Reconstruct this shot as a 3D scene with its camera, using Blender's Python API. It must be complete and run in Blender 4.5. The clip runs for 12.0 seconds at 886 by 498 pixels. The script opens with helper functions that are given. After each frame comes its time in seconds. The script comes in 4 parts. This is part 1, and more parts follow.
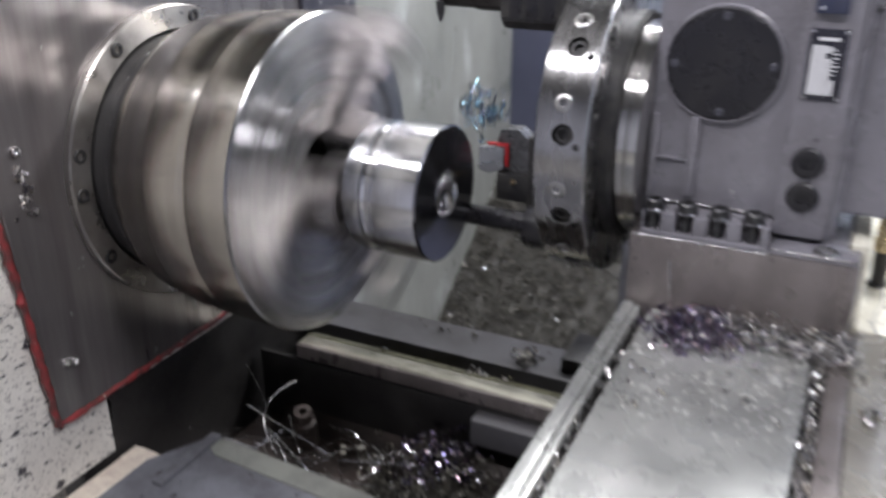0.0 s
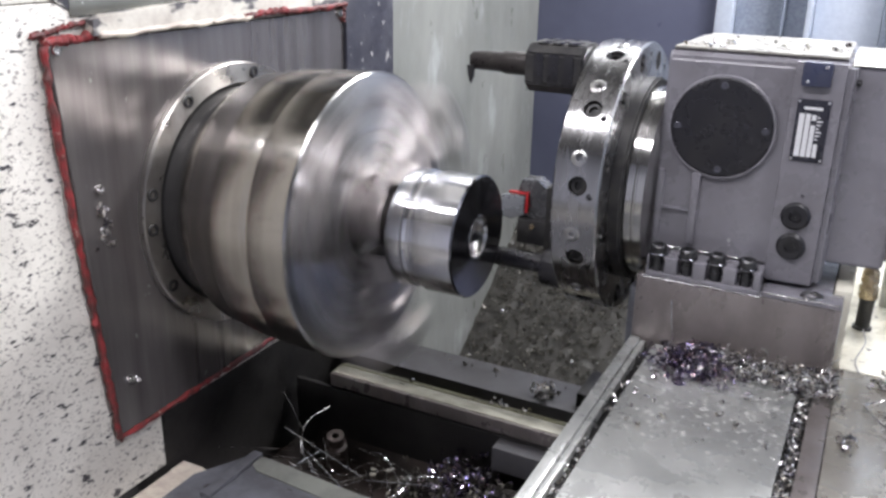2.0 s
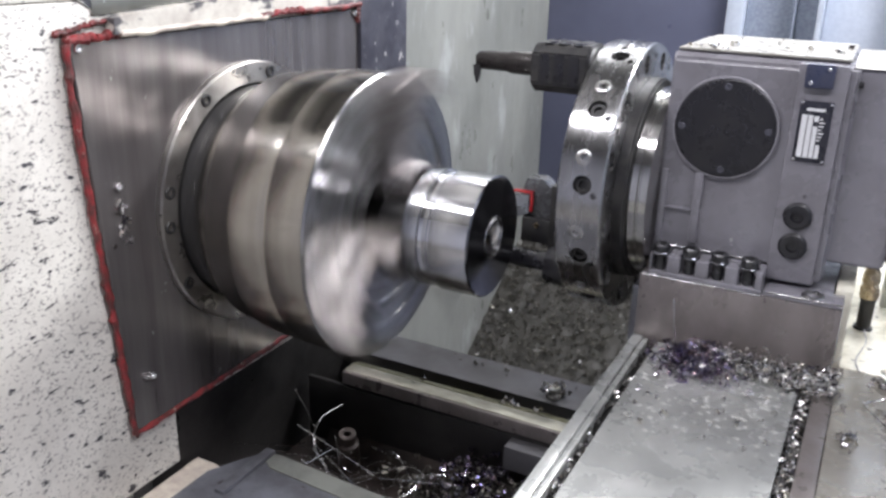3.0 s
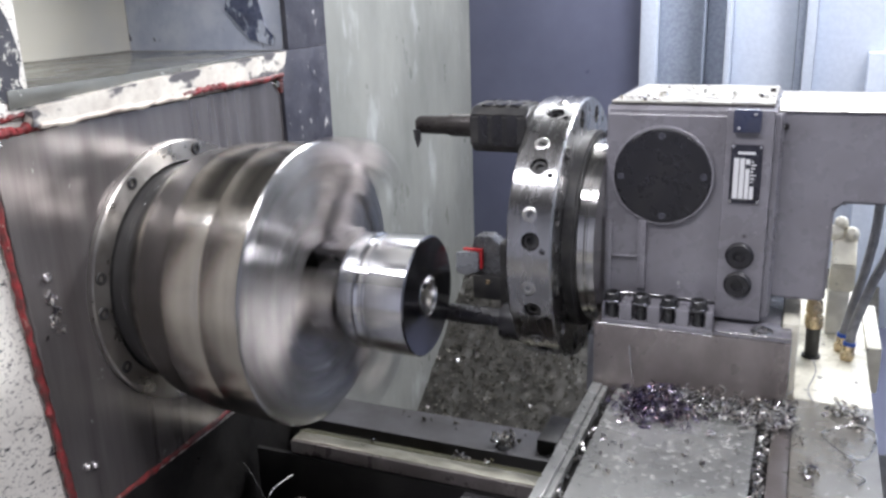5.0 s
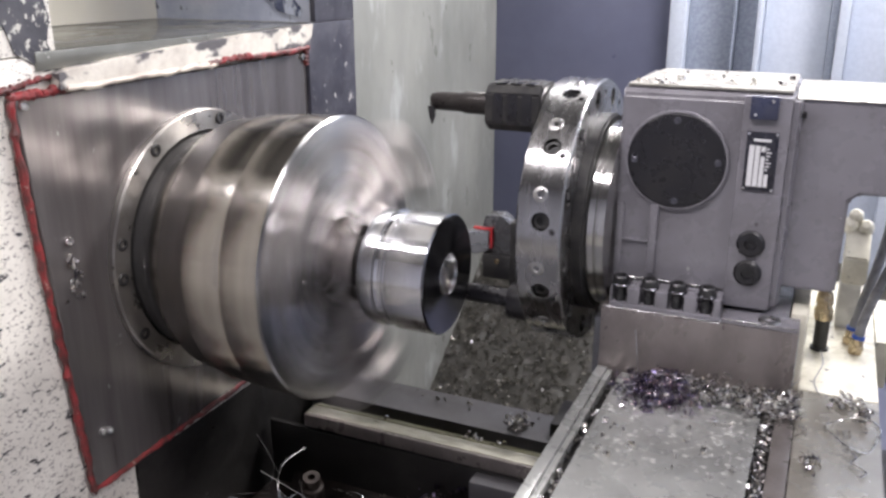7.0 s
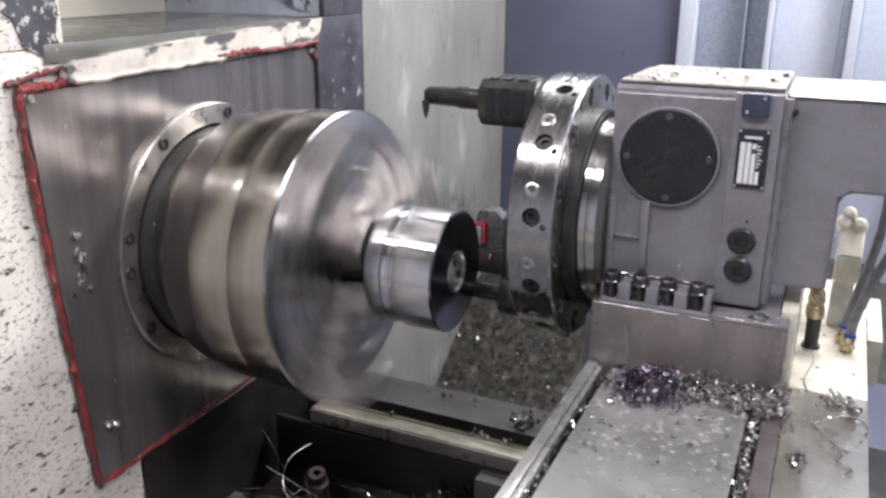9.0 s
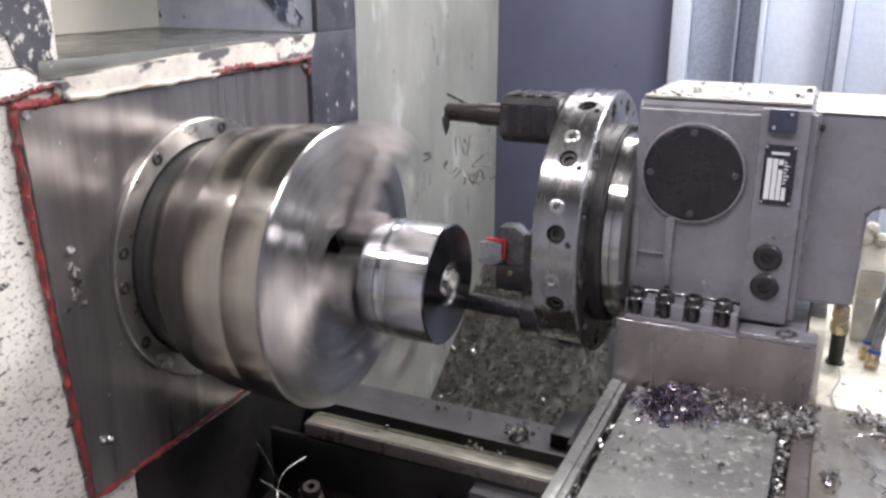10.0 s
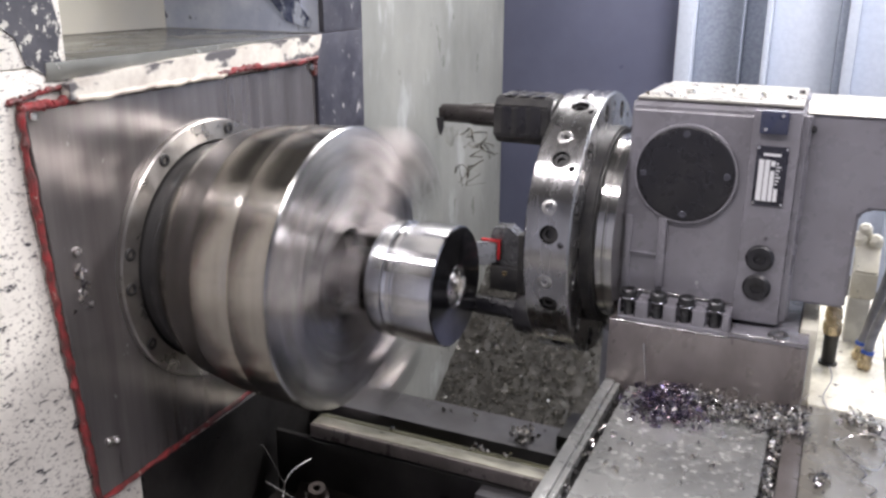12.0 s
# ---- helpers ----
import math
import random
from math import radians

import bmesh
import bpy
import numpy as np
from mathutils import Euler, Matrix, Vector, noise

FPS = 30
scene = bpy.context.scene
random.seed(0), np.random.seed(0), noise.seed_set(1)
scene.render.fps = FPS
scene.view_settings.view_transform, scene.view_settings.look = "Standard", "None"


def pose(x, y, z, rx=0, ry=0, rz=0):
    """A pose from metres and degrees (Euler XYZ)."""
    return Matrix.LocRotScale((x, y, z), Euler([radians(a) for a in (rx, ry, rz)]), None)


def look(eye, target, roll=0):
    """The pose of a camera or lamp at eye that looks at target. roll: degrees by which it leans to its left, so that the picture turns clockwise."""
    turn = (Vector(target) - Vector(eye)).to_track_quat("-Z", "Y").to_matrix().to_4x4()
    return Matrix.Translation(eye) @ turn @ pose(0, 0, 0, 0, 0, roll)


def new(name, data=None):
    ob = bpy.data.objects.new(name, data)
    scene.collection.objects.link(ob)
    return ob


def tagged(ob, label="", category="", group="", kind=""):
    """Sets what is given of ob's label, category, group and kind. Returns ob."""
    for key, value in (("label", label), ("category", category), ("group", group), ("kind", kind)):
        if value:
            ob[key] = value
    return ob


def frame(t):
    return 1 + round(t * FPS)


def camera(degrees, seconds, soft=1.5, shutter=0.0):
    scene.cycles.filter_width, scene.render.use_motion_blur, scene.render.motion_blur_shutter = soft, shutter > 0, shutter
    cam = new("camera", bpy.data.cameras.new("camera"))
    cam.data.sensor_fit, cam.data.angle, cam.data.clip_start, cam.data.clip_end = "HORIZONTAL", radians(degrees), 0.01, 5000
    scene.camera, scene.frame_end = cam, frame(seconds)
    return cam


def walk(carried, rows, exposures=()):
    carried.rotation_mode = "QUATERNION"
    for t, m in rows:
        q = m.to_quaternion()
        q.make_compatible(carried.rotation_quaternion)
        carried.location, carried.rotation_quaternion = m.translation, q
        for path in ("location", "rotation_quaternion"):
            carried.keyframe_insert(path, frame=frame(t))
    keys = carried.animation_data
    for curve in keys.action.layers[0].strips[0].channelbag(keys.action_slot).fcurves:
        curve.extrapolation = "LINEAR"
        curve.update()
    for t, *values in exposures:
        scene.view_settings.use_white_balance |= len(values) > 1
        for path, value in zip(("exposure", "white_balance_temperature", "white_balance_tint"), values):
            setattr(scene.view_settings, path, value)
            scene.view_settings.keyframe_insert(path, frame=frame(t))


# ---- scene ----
cam = camera(54.72, 12.0, soft=2.7, shutter=0.8)


def view(x, y, z, yaw, pitch, roll):
    """A camera pose from its place, its yaw to the left of +y, its pitch and its lean."""
    a, b = radians(yaw), radians(pitch)
    return look((x, y, z), (x - math.sin(a) * math.cos(b), y + math.cos(a) * math.cos(b), z + math.sin(b)), roll)


PATH = [
    (0, 0.3617, -0.5384, 1.2623, 25.98, -23.22, -0.09),
    (0.2, 0.3736, -0.5803, 1.2730, 23.61, -23.51, -0.08),
    (0.3, 0.3791, -0.5920, 1.2766, 23.00, -23.13, -0.06),
    (0.5, 0.3897, -0.6048, 1.2817, 23.2, -21.2, 1.36),
    (1, 0.3854, -0.6078, 1.2845, 26.26, -19.49, 0.67),
    (1.5, 0.3843, -0.5999, 1.2823, 26.89, -20.06, 0.55),
    (2, 0.3778, -0.6063, 1.2833, 26.91, -20.17, 1.09),
    (2.5, 0.3718, -0.613, 1.2835, 27.02, -20.08, 1.42),
    (2.7, 0.3688, -0.6143, 1.2827, 27.12, -20.23, 1.53),
    (4.3, 0.3807, -0.6149, 1.2971, 24.81, -18.30, -0.75),
    (4.5, 0.3811, -0.6152, 1.2972, 23.7, -17.86, -0.95),
    (5, 0.3822, -0.6162, 1.2986, 23.28, -17.06, -1.96),
    (5.5, 0.3826, -0.6169, 1.2985, 22.98, -16.8, -1.43),
    (6, 0.3784, -0.616, 1.2971, 23.44, -17.34, -0.49),
    (6.5, 0.3761, -0.613, 1.2957, 24.09, -18.13, -0.43),
    (7, 0.3753, -0.6153, 1.294, 24.32, -18.21, -0.1),
    (9, 0.3715, -0.6126, 1.2943, 24.69, -18.55, 0.3),
    (9.5, 0.3736, -0.6143, 1.2953, 24.38, -18, 0.17),
    (10, 0.3762, -0.6149, 1.2965, 24.45, -17.73, 0.08),
    (10.5, 0.3762, -0.615, 1.2992, 24.15, -17.28, 0),
    (11, 0.3757, -0.6141, 1.2993, 23.87, -17.27, 0.19),
    (11.5, 0.3701, -0.6141, 1.2972, 24.25, -17.76, 0.51),
    (12, 0.3711, -0.6144, 1.2977, 24.6, -17.75, 0.18),
]
walk(cam, [(t, view(*p)) for t, *p in PATH], [(0, 0.02, 6550, 10.5), (0.5, 0.05, 6550, 10.5), (1.2, 0.07, 6550, 10.5), (4.5, 0.11, 6450, 10), (5.2, 0.11, 6450, 10), (6.0, 0.10, 6600, 12.5), (7.0, 0.09, 6800, 13), (12, 0.09, 6800, 13)])

H = 1.05  # height of the spindle axis; below, z is counted from that axis, x runs along it

# carriage feed along the spindle axis: seconds, metres
FEED = [(0, 0.0), (0.15, 0.0040), (0.3, 0.0047), (0.5, 0.0048), (1.0, 0.0039), (1.5, 0.0001), (2.0, -0.0051), (2.5, -0.0103), (3.3, -0.0175), (4.0, -0.0232), (4.65, -0.0232),
        (4.95, 0.0025), (5.5, 0.0026), (6.0, 0.0), (6.5, -0.0036), (7.0, -0.0084), (8.0, -0.0155), (9.0, -0.0232), (9.55, -0.0236), (9.8, 0.0038),
        (10.5, 0.0032), (11.0, -0.0002), (11.5, -0.0053), (12.0, -0.0087)]

# spindle: degrees in a second, and the angle of one of the three jaws at some seconds
SPIN = 1606.8
JAWS = [(0, 184), (0.5, 260), (1, 241), (1.5, 195), (2, 272), (2.5, 240), (4.5, 230), (5, 185), (5.5, 262), (6, 241), (6.5, 193), (7, 275),
        (9, 252), (9.5, 235), (10, 187), (10.5, 262), (11, 244), (11.5, 202), (12, 285)]

# ---- world and light ----
world = bpy.data.worlds.new("world")
scene.world = world
world.use_nodes = True
world.node_tree.nodes["Background"].inputs[0].default_value = (0.75, 0.82, 1.0, 1)
world.node_tree.nodes["Background"].inputs[1].default_value = 0.15


def lamp(name, x, y, z, target, sx, sy, power, colour):
    d = bpy.data.lights.new(name, "AREA")
    d.shape, d.size, d.size_y, d.energy, d.color = "RECTANGLE", sx, sy, power, colour
    ob = new(name, d)
    ob.matrix_world = look((x, y, z + H), (target[0], target[1], target[2] + H))
    return ob


lamp("machine_lamp", 0.46, 0.70, 0.80, (0.15, 0.0, 0), 0.9, 0.12, 21, (0.955, 0.968, 1.0))
lamp("work_lamp", -0.170, 0.36, 0.53, (0.10, 0.02, 0.02), 0.40, 0.20, 1.3, (0.97, 0.975, 1.0))
lamp("shop_lamp", -0.9, -1.40, 2.2, (-0.9, -1.3, 0), 3.4, 0.34, 92, (0.955, 0.945, 1.0))
lamp("shop_lamp", 2.1, -0.6, 2.2, (1.4, -0.5, 0), 0.5, 2.0, 92, (0.955, 0.945, 1.0))


# ---- materials ----
def material(name, colour, rough=0.5, metal=0.0, second=None, scale=20.0, stretch=(1, 1, 1), amount=(0.4, 0.6), bump=0.1, fine=300.0, rough_var=0.15,
             specks=None, island=None, coat=0.0, third=None, lathe=0.0):
    """Two colours mixed by broad noise, fine bump, varied roughness; specks: (colour, scale, stretch, threshold, softness); island: colours by piece;
    lathe: share of gloss drawn out across turning marks about x."""
    m = bpy.data.materials.new(name)
    m.use_nodes = True
    n, link = m.node_tree.nodes, m.node_tree.links.new
    p = n["Principled BSDF"]
    p.inputs["Metallic"].default_value = metal
    p.inputs["Coat Weight"].default_value = coat
    if lathe:
        tangent = n.new("ShaderNodeTangent")
        tangent.direction_type, tangent.axis = "RADIAL", "X"
        link(tangent.outputs[0], p.inputs["Tangent"])
        p.inputs["Anisotropic"].default_value, p.inputs["Anisotropic Rotation"].default_value = lathe, 0.25
    tc = n.new("ShaderNodeTexCoord")

    def mapped(s):
        k = n.new("ShaderNodeMapping")
        k.inputs["Scale"].default_value = s
        link(tc.outputs["Object"], k.inputs[0])
        return k.outputs[0]

    def noisy(sc, st, detail=5):
        t = n.new("ShaderNodeTexNoise")
        t.inputs["Scale"].default_value, t.inputs["Detail"].default_value, t.inputs["Roughness"].default_value = sc, detail, 0.62
        link(mapped(st), t.inputs["Vector"])
        return t.outputs["Fac"]

    def ranged(v, a, b, lo=0.0, hi=1.0):
        r = n.new("ShaderNodeMapRange")
        for k, q in zip((1, 2, 3, 4), (a, b, lo, hi)):
            r.inputs[k].default_value = q
        link(v, r.inputs[0])
        return r.outputs[0]

    def mix(f, a, b):
        x = n.new("ShaderNodeMix")
        x.data_type = "RGBA"
        link(f, x.inputs[0])
        for q, s in ((a, x.inputs[6]), (b, x.inputs[7])):
            if isinstance(q, tuple):
                s.default_value = (*q, 1)
            else:
                link(q, s)
        return x.outputs[2]

    broad = noisy(scale, stretch)
    col = colour
    if island:
        gi = n.new("ShaderNodeNewGeometry")
        ramp = n.new("ShaderNodeValToRGB")
        ramp.color_ramp.interpolation = "CONSTANT"
        for k, c in enumerate(island):
            e = ramp.color_ramp.elements[k] if k < 2 else ramp.color_ramp.elements.new(k / len(island))
            e.position, e.color = k / len(island), (*c, 1)
        link(gi.outputs["Random Per Island"], ramp.inputs[0])
        col = ramp.outputs[0]
    if second:
        col = mix(ranged(broad, *amount), col, second)
    if third:
        col = mix(ranged(noisy(third[1], third[2]), third[3], third[3] + third[4]), col, third[0])
    wear = None
    if specks:
        wear = ranged(noisy(specks[1], specks[2], 3), specks[3], specks[3] + specks[4])
        col = mix(wear, col, specks[0])
    if isinstance(col, tuple):
        p.inputs["Base Color"].default_value = (*col, 1)
    else:
        link(col, p.inputs["Base Color"])
    link(ranged(noisy(scale * 2.3, stretch), 0.3, 0.7, max(0.04, rough - rough_var), rough + rough_var), p.inputs["Roughness"])
    if bump:
        b = n.new("ShaderNodeBump")
        b.inputs["Strength"].default_value, b.inputs["Distance"].default_value = bump, 0.001
        link(noisy(fine, stretch if metal > 0.5 else (1, 1, 1)), b.inputs["Height"])
        link(b.outputs[0], p.inputs["Normal"])
    return m


CHUCK = material("chuck_steel", (0.385, 0.365, 0.335), 0.20, 1.0, (0.32, 0.30, 0.275), 14, (3.5, 0.03, 0.03), bump=0, rough_var=0.04, lathe=0.9)
CHUCKFACE = material("ground_chuck_face", (0.52, 0.515, 0.51), 0.27, 1.0, (0.44, 0.435, 0.43), 30, bump=0, rough_var=0.04, lathe=0.9)
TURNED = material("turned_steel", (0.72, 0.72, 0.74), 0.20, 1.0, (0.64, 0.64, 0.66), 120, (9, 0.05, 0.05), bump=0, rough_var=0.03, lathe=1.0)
# dimmed steel: the dark reflection in the workpiece's end is put into the colour
DIMSTEEL = material("dimmed_steel", (0.21, 0.21, 0.23), 0.18, 1.0, (0.17, 0.17, 0.19), 60, bump=0, rough_var=0.03, lathe=0.95)
STEEL = material("ground_steel", (0.50, 0.50, 0.50), 0.30, 1.0, (0.36, 0.35, 0.34), 30, (2, 1, 1), bump=0.12, fine=220, rough_var=0.1)
BRIGHT = material("bright_steel", (0.72, 0.72, 0.73), 0.2, 1.0, (0.55, 0.54, 0.52), 50, bump=0.05)
DARK = material("black_oxide_steel", (0.018, 0.0175, 0.019), 0.46, 0.1, (0.04, 0.038, 0.036), 60, bump=0.2)
OILY = material("oily_dark_iron", (0.027, 0.025, 0.024), 0.42, 0.3, (0.013, 0.012, 0.012), 16, bump=0.3, fine=180)
BROWN = material("oily_brown_iron", (0.055, 0.041, 0.037), 0.4, 0.4, (0.022, 0.018, 0.016), 22, bump=0.3, fine=150)
PANEL = material("streaked_steel_sheet", (0.232, 0.216, 0.213), 0.22, 0.7, (0.150, 0.136, 0.137), 16, (1, 3.0, 0.22), (0.36, 0.66), bump=0.02, fine=200, rough_var=0.025,
                 specks=((0.42, 0.42, 0.42), 55, (1, 1, 0.7), 0.70, 0.04))
SPECKLED = material("chipped_cream_paint", (0.68, 0.655, 0.60), 0.5, 0.0, (0.55, 0.525, 0.48), 12, bump=0.25, fine=120,
                    specks=((0.035, 0.033, 0.04), 120, (1, 0.6, 1.5), 0.61, 0.05), third=((0.25, 0.23, 0.22), 330, (1, 0.8, 1.2), 0.555, 0.08))
WORN = material("worn_cream_paint", (0.58, 0.55, 0.49), 0.5, 0.0, (0.40, 0.36, 0.32), 40, (1, 1, 1), (0.45, 0.7), bump=0.35, fine=90,
                specks=((0.09, 0.085, 0.09), 34, (1, 0.6, 1), 0.505, 0.05))
STRIP = material("flaking_dark_paint", (0.035, 0.035, 0.048), 0.45, 0.0, (0.06, 0.06, 0.075), 25, bump=0.4, fine=100,
                 specks=((0.42, 0.41, 0.40), 90, (1, 1, 0.6), 0.655, 0.05))
FLECKED = material("flecked_dark_paint", (0.032, 0.032, 0.042), 0.45, 0.0, (0.06, 0.06, 0.07), 25, bump=0.4, fine=100, specks=((0.46, 0.45, 0.41), 150, (1, 1, 0.8), 0.575, 0.05))
RED = material("red_sealant", (0.25, 0.024, 0.027), 0.5, 0.0, (0.075, 0.022, 0.02), 80, (1, 1, 1), (0.36, 0.60), bump=0.5, fine=140, specks=((0.40, 0.34, 0.28), 110, (1, 1, 1), 0.67, 0.05))
CREAMSEAL = material("cream_sealant", (0.62, 0.56, 0.47), 0.5, 0.0, (0.45, 0.38, 0.33), 50, bump=0.5, fine=120)
PALE = material("smeared_pale_paint", (0.252, 0.256, 0.236), 0.38, 0.0, (0.165, 0.170, 0.158), 7, (1, 1.4, 0.6), (0.35, 0.68), bump=0.15, fine=70, coat=0.2,
                third=((0.43, 0.44, 0.44), 11, (1, 1.2, 0.5), 0.56, 0.18))
BLUE = material("blue_grey_paint", (0.118, 0.126, 0.185), 0.42, 0.0, (0.097, 0.104, 0.157), 5, bump=0.06, fine=90)
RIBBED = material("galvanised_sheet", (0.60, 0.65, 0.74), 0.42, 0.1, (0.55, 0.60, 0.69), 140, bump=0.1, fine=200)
# darker copy of the galvanised sheet, for folds in shade
RIBSHADE = material("shaded_sheet", (0.32, 0.36, 0.43), 0.45, 0.1, (0.25, 0.28, 0.35), 190, bump=0.1, fine=200)
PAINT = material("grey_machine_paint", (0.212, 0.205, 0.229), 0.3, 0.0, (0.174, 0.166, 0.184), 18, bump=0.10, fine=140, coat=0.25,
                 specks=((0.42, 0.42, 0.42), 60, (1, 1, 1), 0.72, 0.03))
# grey paint on upward faces, made lighter to hold the overhead glare
GLARETOP = material("glare_lit_top", (0.40, 0.385, 0.345), 0.34, 0.1, (0.28, 0.265, 0.235), 60, bump=0.5, fine=90)
BASE = material("brown_cast_block", (0.255, 0.228, 0.220), 0.34, 0.45, (0.18, 0.158, 0.152), 25, (1, 1, 0.6), bump=0.1, fine=160)
SLIDE = material("oily_slide_cover", (0.45, 0.455, 0.44), 0.28, 0.45, (0.33, 0.335, 0.325), 16, bump=0.12, fine=110, rough_var=0.1)
CREAM = material("oily_cream_paint", (0.80, 0.77, 0.66), 0.3, 0.0, (0.6, 0.57, 0.47), 25, bump=0.15, coat=0.3, specks=((0.12, 0.11, 0.1), 70, (1, 1, 1), 0.68, 0.03))
BLACK = material("black_plastic_cap", (0.011, 0.0105, 0.014), 0.3, 0.0, (0.018, 0.017, 0.019), 30, bump=0.1, fine=120)
NAVY = material("navy_box_paint", (0.035, 0.042, 0.085), 0.35, 0.0, (0.05, 0.055, 0.09), 60, bump=0.1)
PLATE = material("black_name_plate", (0.02, 0.02, 0.03), 0.3)
WHITE = material("white_print", (0.72, 0.72, 0.74), 0.4)
INSERT = material("red_tool_coating", (0.42, 0.02, 0.025), 0.35)
CARBIDE = material("grey_carbide", (0.42, 0.43, 0.46), 0.3, 0.7)
BRASS = material("brass", (0.60, 0.50, 0.34), 0.28, 1.0, (0.40, 0.31, 0.20), 60)
HOSE = material("grey_hose", (0.27, 0.27, 0.29), 0.3, 0.0, (0.2, 0.2, 0.22), 40)
BLUERING = material("blue_ring", (0.03, 0.09, 0.4), 0.4)
CHIPS = material("steel_chips", (0.6, 0.6, 0.6), 0.3, 1.0, island=[(0.75, 0.74, 0.72), (0.5, 0.48, 0.46), (0.20, 0.19, 0.21), (0.66, 0.62, 0.55), (0.10, 0.09, 0.11), (0.85, 0.85, 0.86)], bump=0)
BLUECHIPS = material("blue_tempered_chips", (0.1, 0.1, 0.2), 0.22, 1.0, island=[(0.17, 0.15, 0.25), (0.24, 0.19, 0.30), (0.12, 0.11, 0.19), (0.55, 0.53, 0.55), (0.36, 0.27, 0.29), (0.45, 0.42, 0.46)], bump=0)
CYANCHIPS = material("hot_blue_chips", (0.1, 0.2, 0.3), 0.22, 1.0, island=[(0.12, 0.28, 0.42), (0.35, 0.55, 0.62), (0.08, 0.12, 0.26), (0.3, 0.32, 0.4)], bump=0)
GRIME = material("chip_sludge", (0.088, 0.083, 0.074), 0.5, 0.1, (0.068, 0.064, 0.058), 26, bump=0.5, fine=90)
DULLCHIPS = material("dull_chips", (0.3, 0.3, 0.28), 0.5, 0.5, island=[(0.10, 0.095, 0.08), (0.075, 0.07, 0.06), (0.19, 0.18, 0.16), (0.09, 0.085, 0.07), (0.05, 0.047, 0.042), (0.13, 0.12, 0.10)], bump=0)
CONCRETE = material("concrete_floor", (0.44, 0.425, 0.40), 0.5, 0.0, (0.34, 0.33, 0.31), 2)
CEIL = material("dark_shop_ceiling", (0.16, 0.155, 0.15), 0.7, 0.0, (0.12, 0.12, 0.115), 2)
SHOP = material("shop_wall_paint", (0.71, 0.675, 0.57), 0.6, 0.0, (0.55, 0.55, 0.53), 2)
SHOPBLUE = material("pale_blue_shop_paint", (0.74, 0.76, 0.84), 0.6, 0.0, (0.64, 0.66, 0.74), 2)
# slide steel tinted warm: the reflection of the cream paint is in the colour
REFLECTPLATE = material("oily_reflection_plate", (0.47, 0.45, 0.40), 0.26, 0.55, (0.36, 0.34, 0.30), 16, bump=0.1, fine=110, rough_var=0.08)
# pale colour carries the glints of the wet drops
GLINTDROPS = material("glint_drops", (0.64, 0.64, 0.61), 0.12, 0.4, bump=0)


# ---- mesh helpers ----
def box(bm, lo, hi, bev=0.0):
    """A box between two corners, its edges bevelled."""
    v = [bm.verts.new((x, y, z)) for z in (lo[2], hi[2]) for y in (lo[1], hi[1]) for x in (lo[0], hi[0])]
    fs = [bm.faces.new([v[k] for k in q]) for q in ((0, 2, 3, 1), (4, 5, 7, 6), (0, 1, 5, 4), (2, 6, 7, 3), (0, 4, 6, 2), (1, 3, 7, 5))]
    if bev:
        es = list({e for f in fs for e in f.edges})
        bmesh.ops.bevel(bm, geom=es, offset=bev, segments=2, profile=0.6, affect="EDGES")
    return bm


def prism(bm, outline, axis, a, b):
    """An outline of (u, v) pairs drawn out along an axis from a to b: x takes (y, z), y takes (x, z), z takes (x, y)."""
    def at(u, v, w):
        return {"x": (w, u, v), "y": (u, w, v), "z": (u, v, w)}[axis]
    p = [bm.verts.new(at(u, v, a)) for u, v in outline]
    q = [bm.verts.new(at(u, v, b)) for u, v in outline]
    n = len(p)
    bm.faces.new(p)
    bm.faces.new(q[::-1])
    for k in range(n):
        bm.faces.new((p[k], q[k], q[(k + 1) % n], p[(k + 1) % n]))
    bmesh.ops.recalc_face_normals(bm, faces=bm.faces)
    return bm


def turned(bm, prof, c=(0, 0), n=96):
    """A profile of (x, radius) turned about an axis along x through (y, z) = c."""
    rings = []
    for x, r in prof:
        if r <= 0:
            rings.append([bm.verts.new((x, c[0], c[1]))])
        else:
            rings.append([bm.verts.new((x, c[0] + r * math.cos(2 * math.pi * k / n), c[1] + r * math.sin(2 * math.pi * k / n))) for k in range(n)])
    for a, b in zip(rings, rings[1:]):
        for k in range(n):
            j = (k + 1) % n
            q = [a[k % len(a)], b[k % len(b)], b[j % len(b)], a[j % len(a)]]
            q = list(dict.fromkeys(q))
            if len(q) > 2:
                bm.faces.new(q)
    bmesh.ops.recalc_face_normals(bm, faces=bm.faces)
    return bm


def rod(bm, p, q, prof, n=20):
    """A turned body from p to q: prof of (share of the length, radius)."""
    p, q = Vector(p), Vector(q)
    tmp = bmesh.new()
    d = (q - p).length
    turned(tmp, [(a * d, r) for a, r in prof], n=n)
    m = Matrix.Translation(p) @ (q - p).to_track_quat("X", "Z").to_matrix().to_4x4()
    bmesh.ops.transform(tmp, matrix=m, verts=tmp.verts)
    return merge(bm, tmp)


def merge(bm, tmp):
    me = bpy.data.meshes.new("tmp")
    tmp.to_mesh(me)
    tmp.free()
    bm.from_mesh(me)
    bpy.data.meshes.remove(me)
    return bm


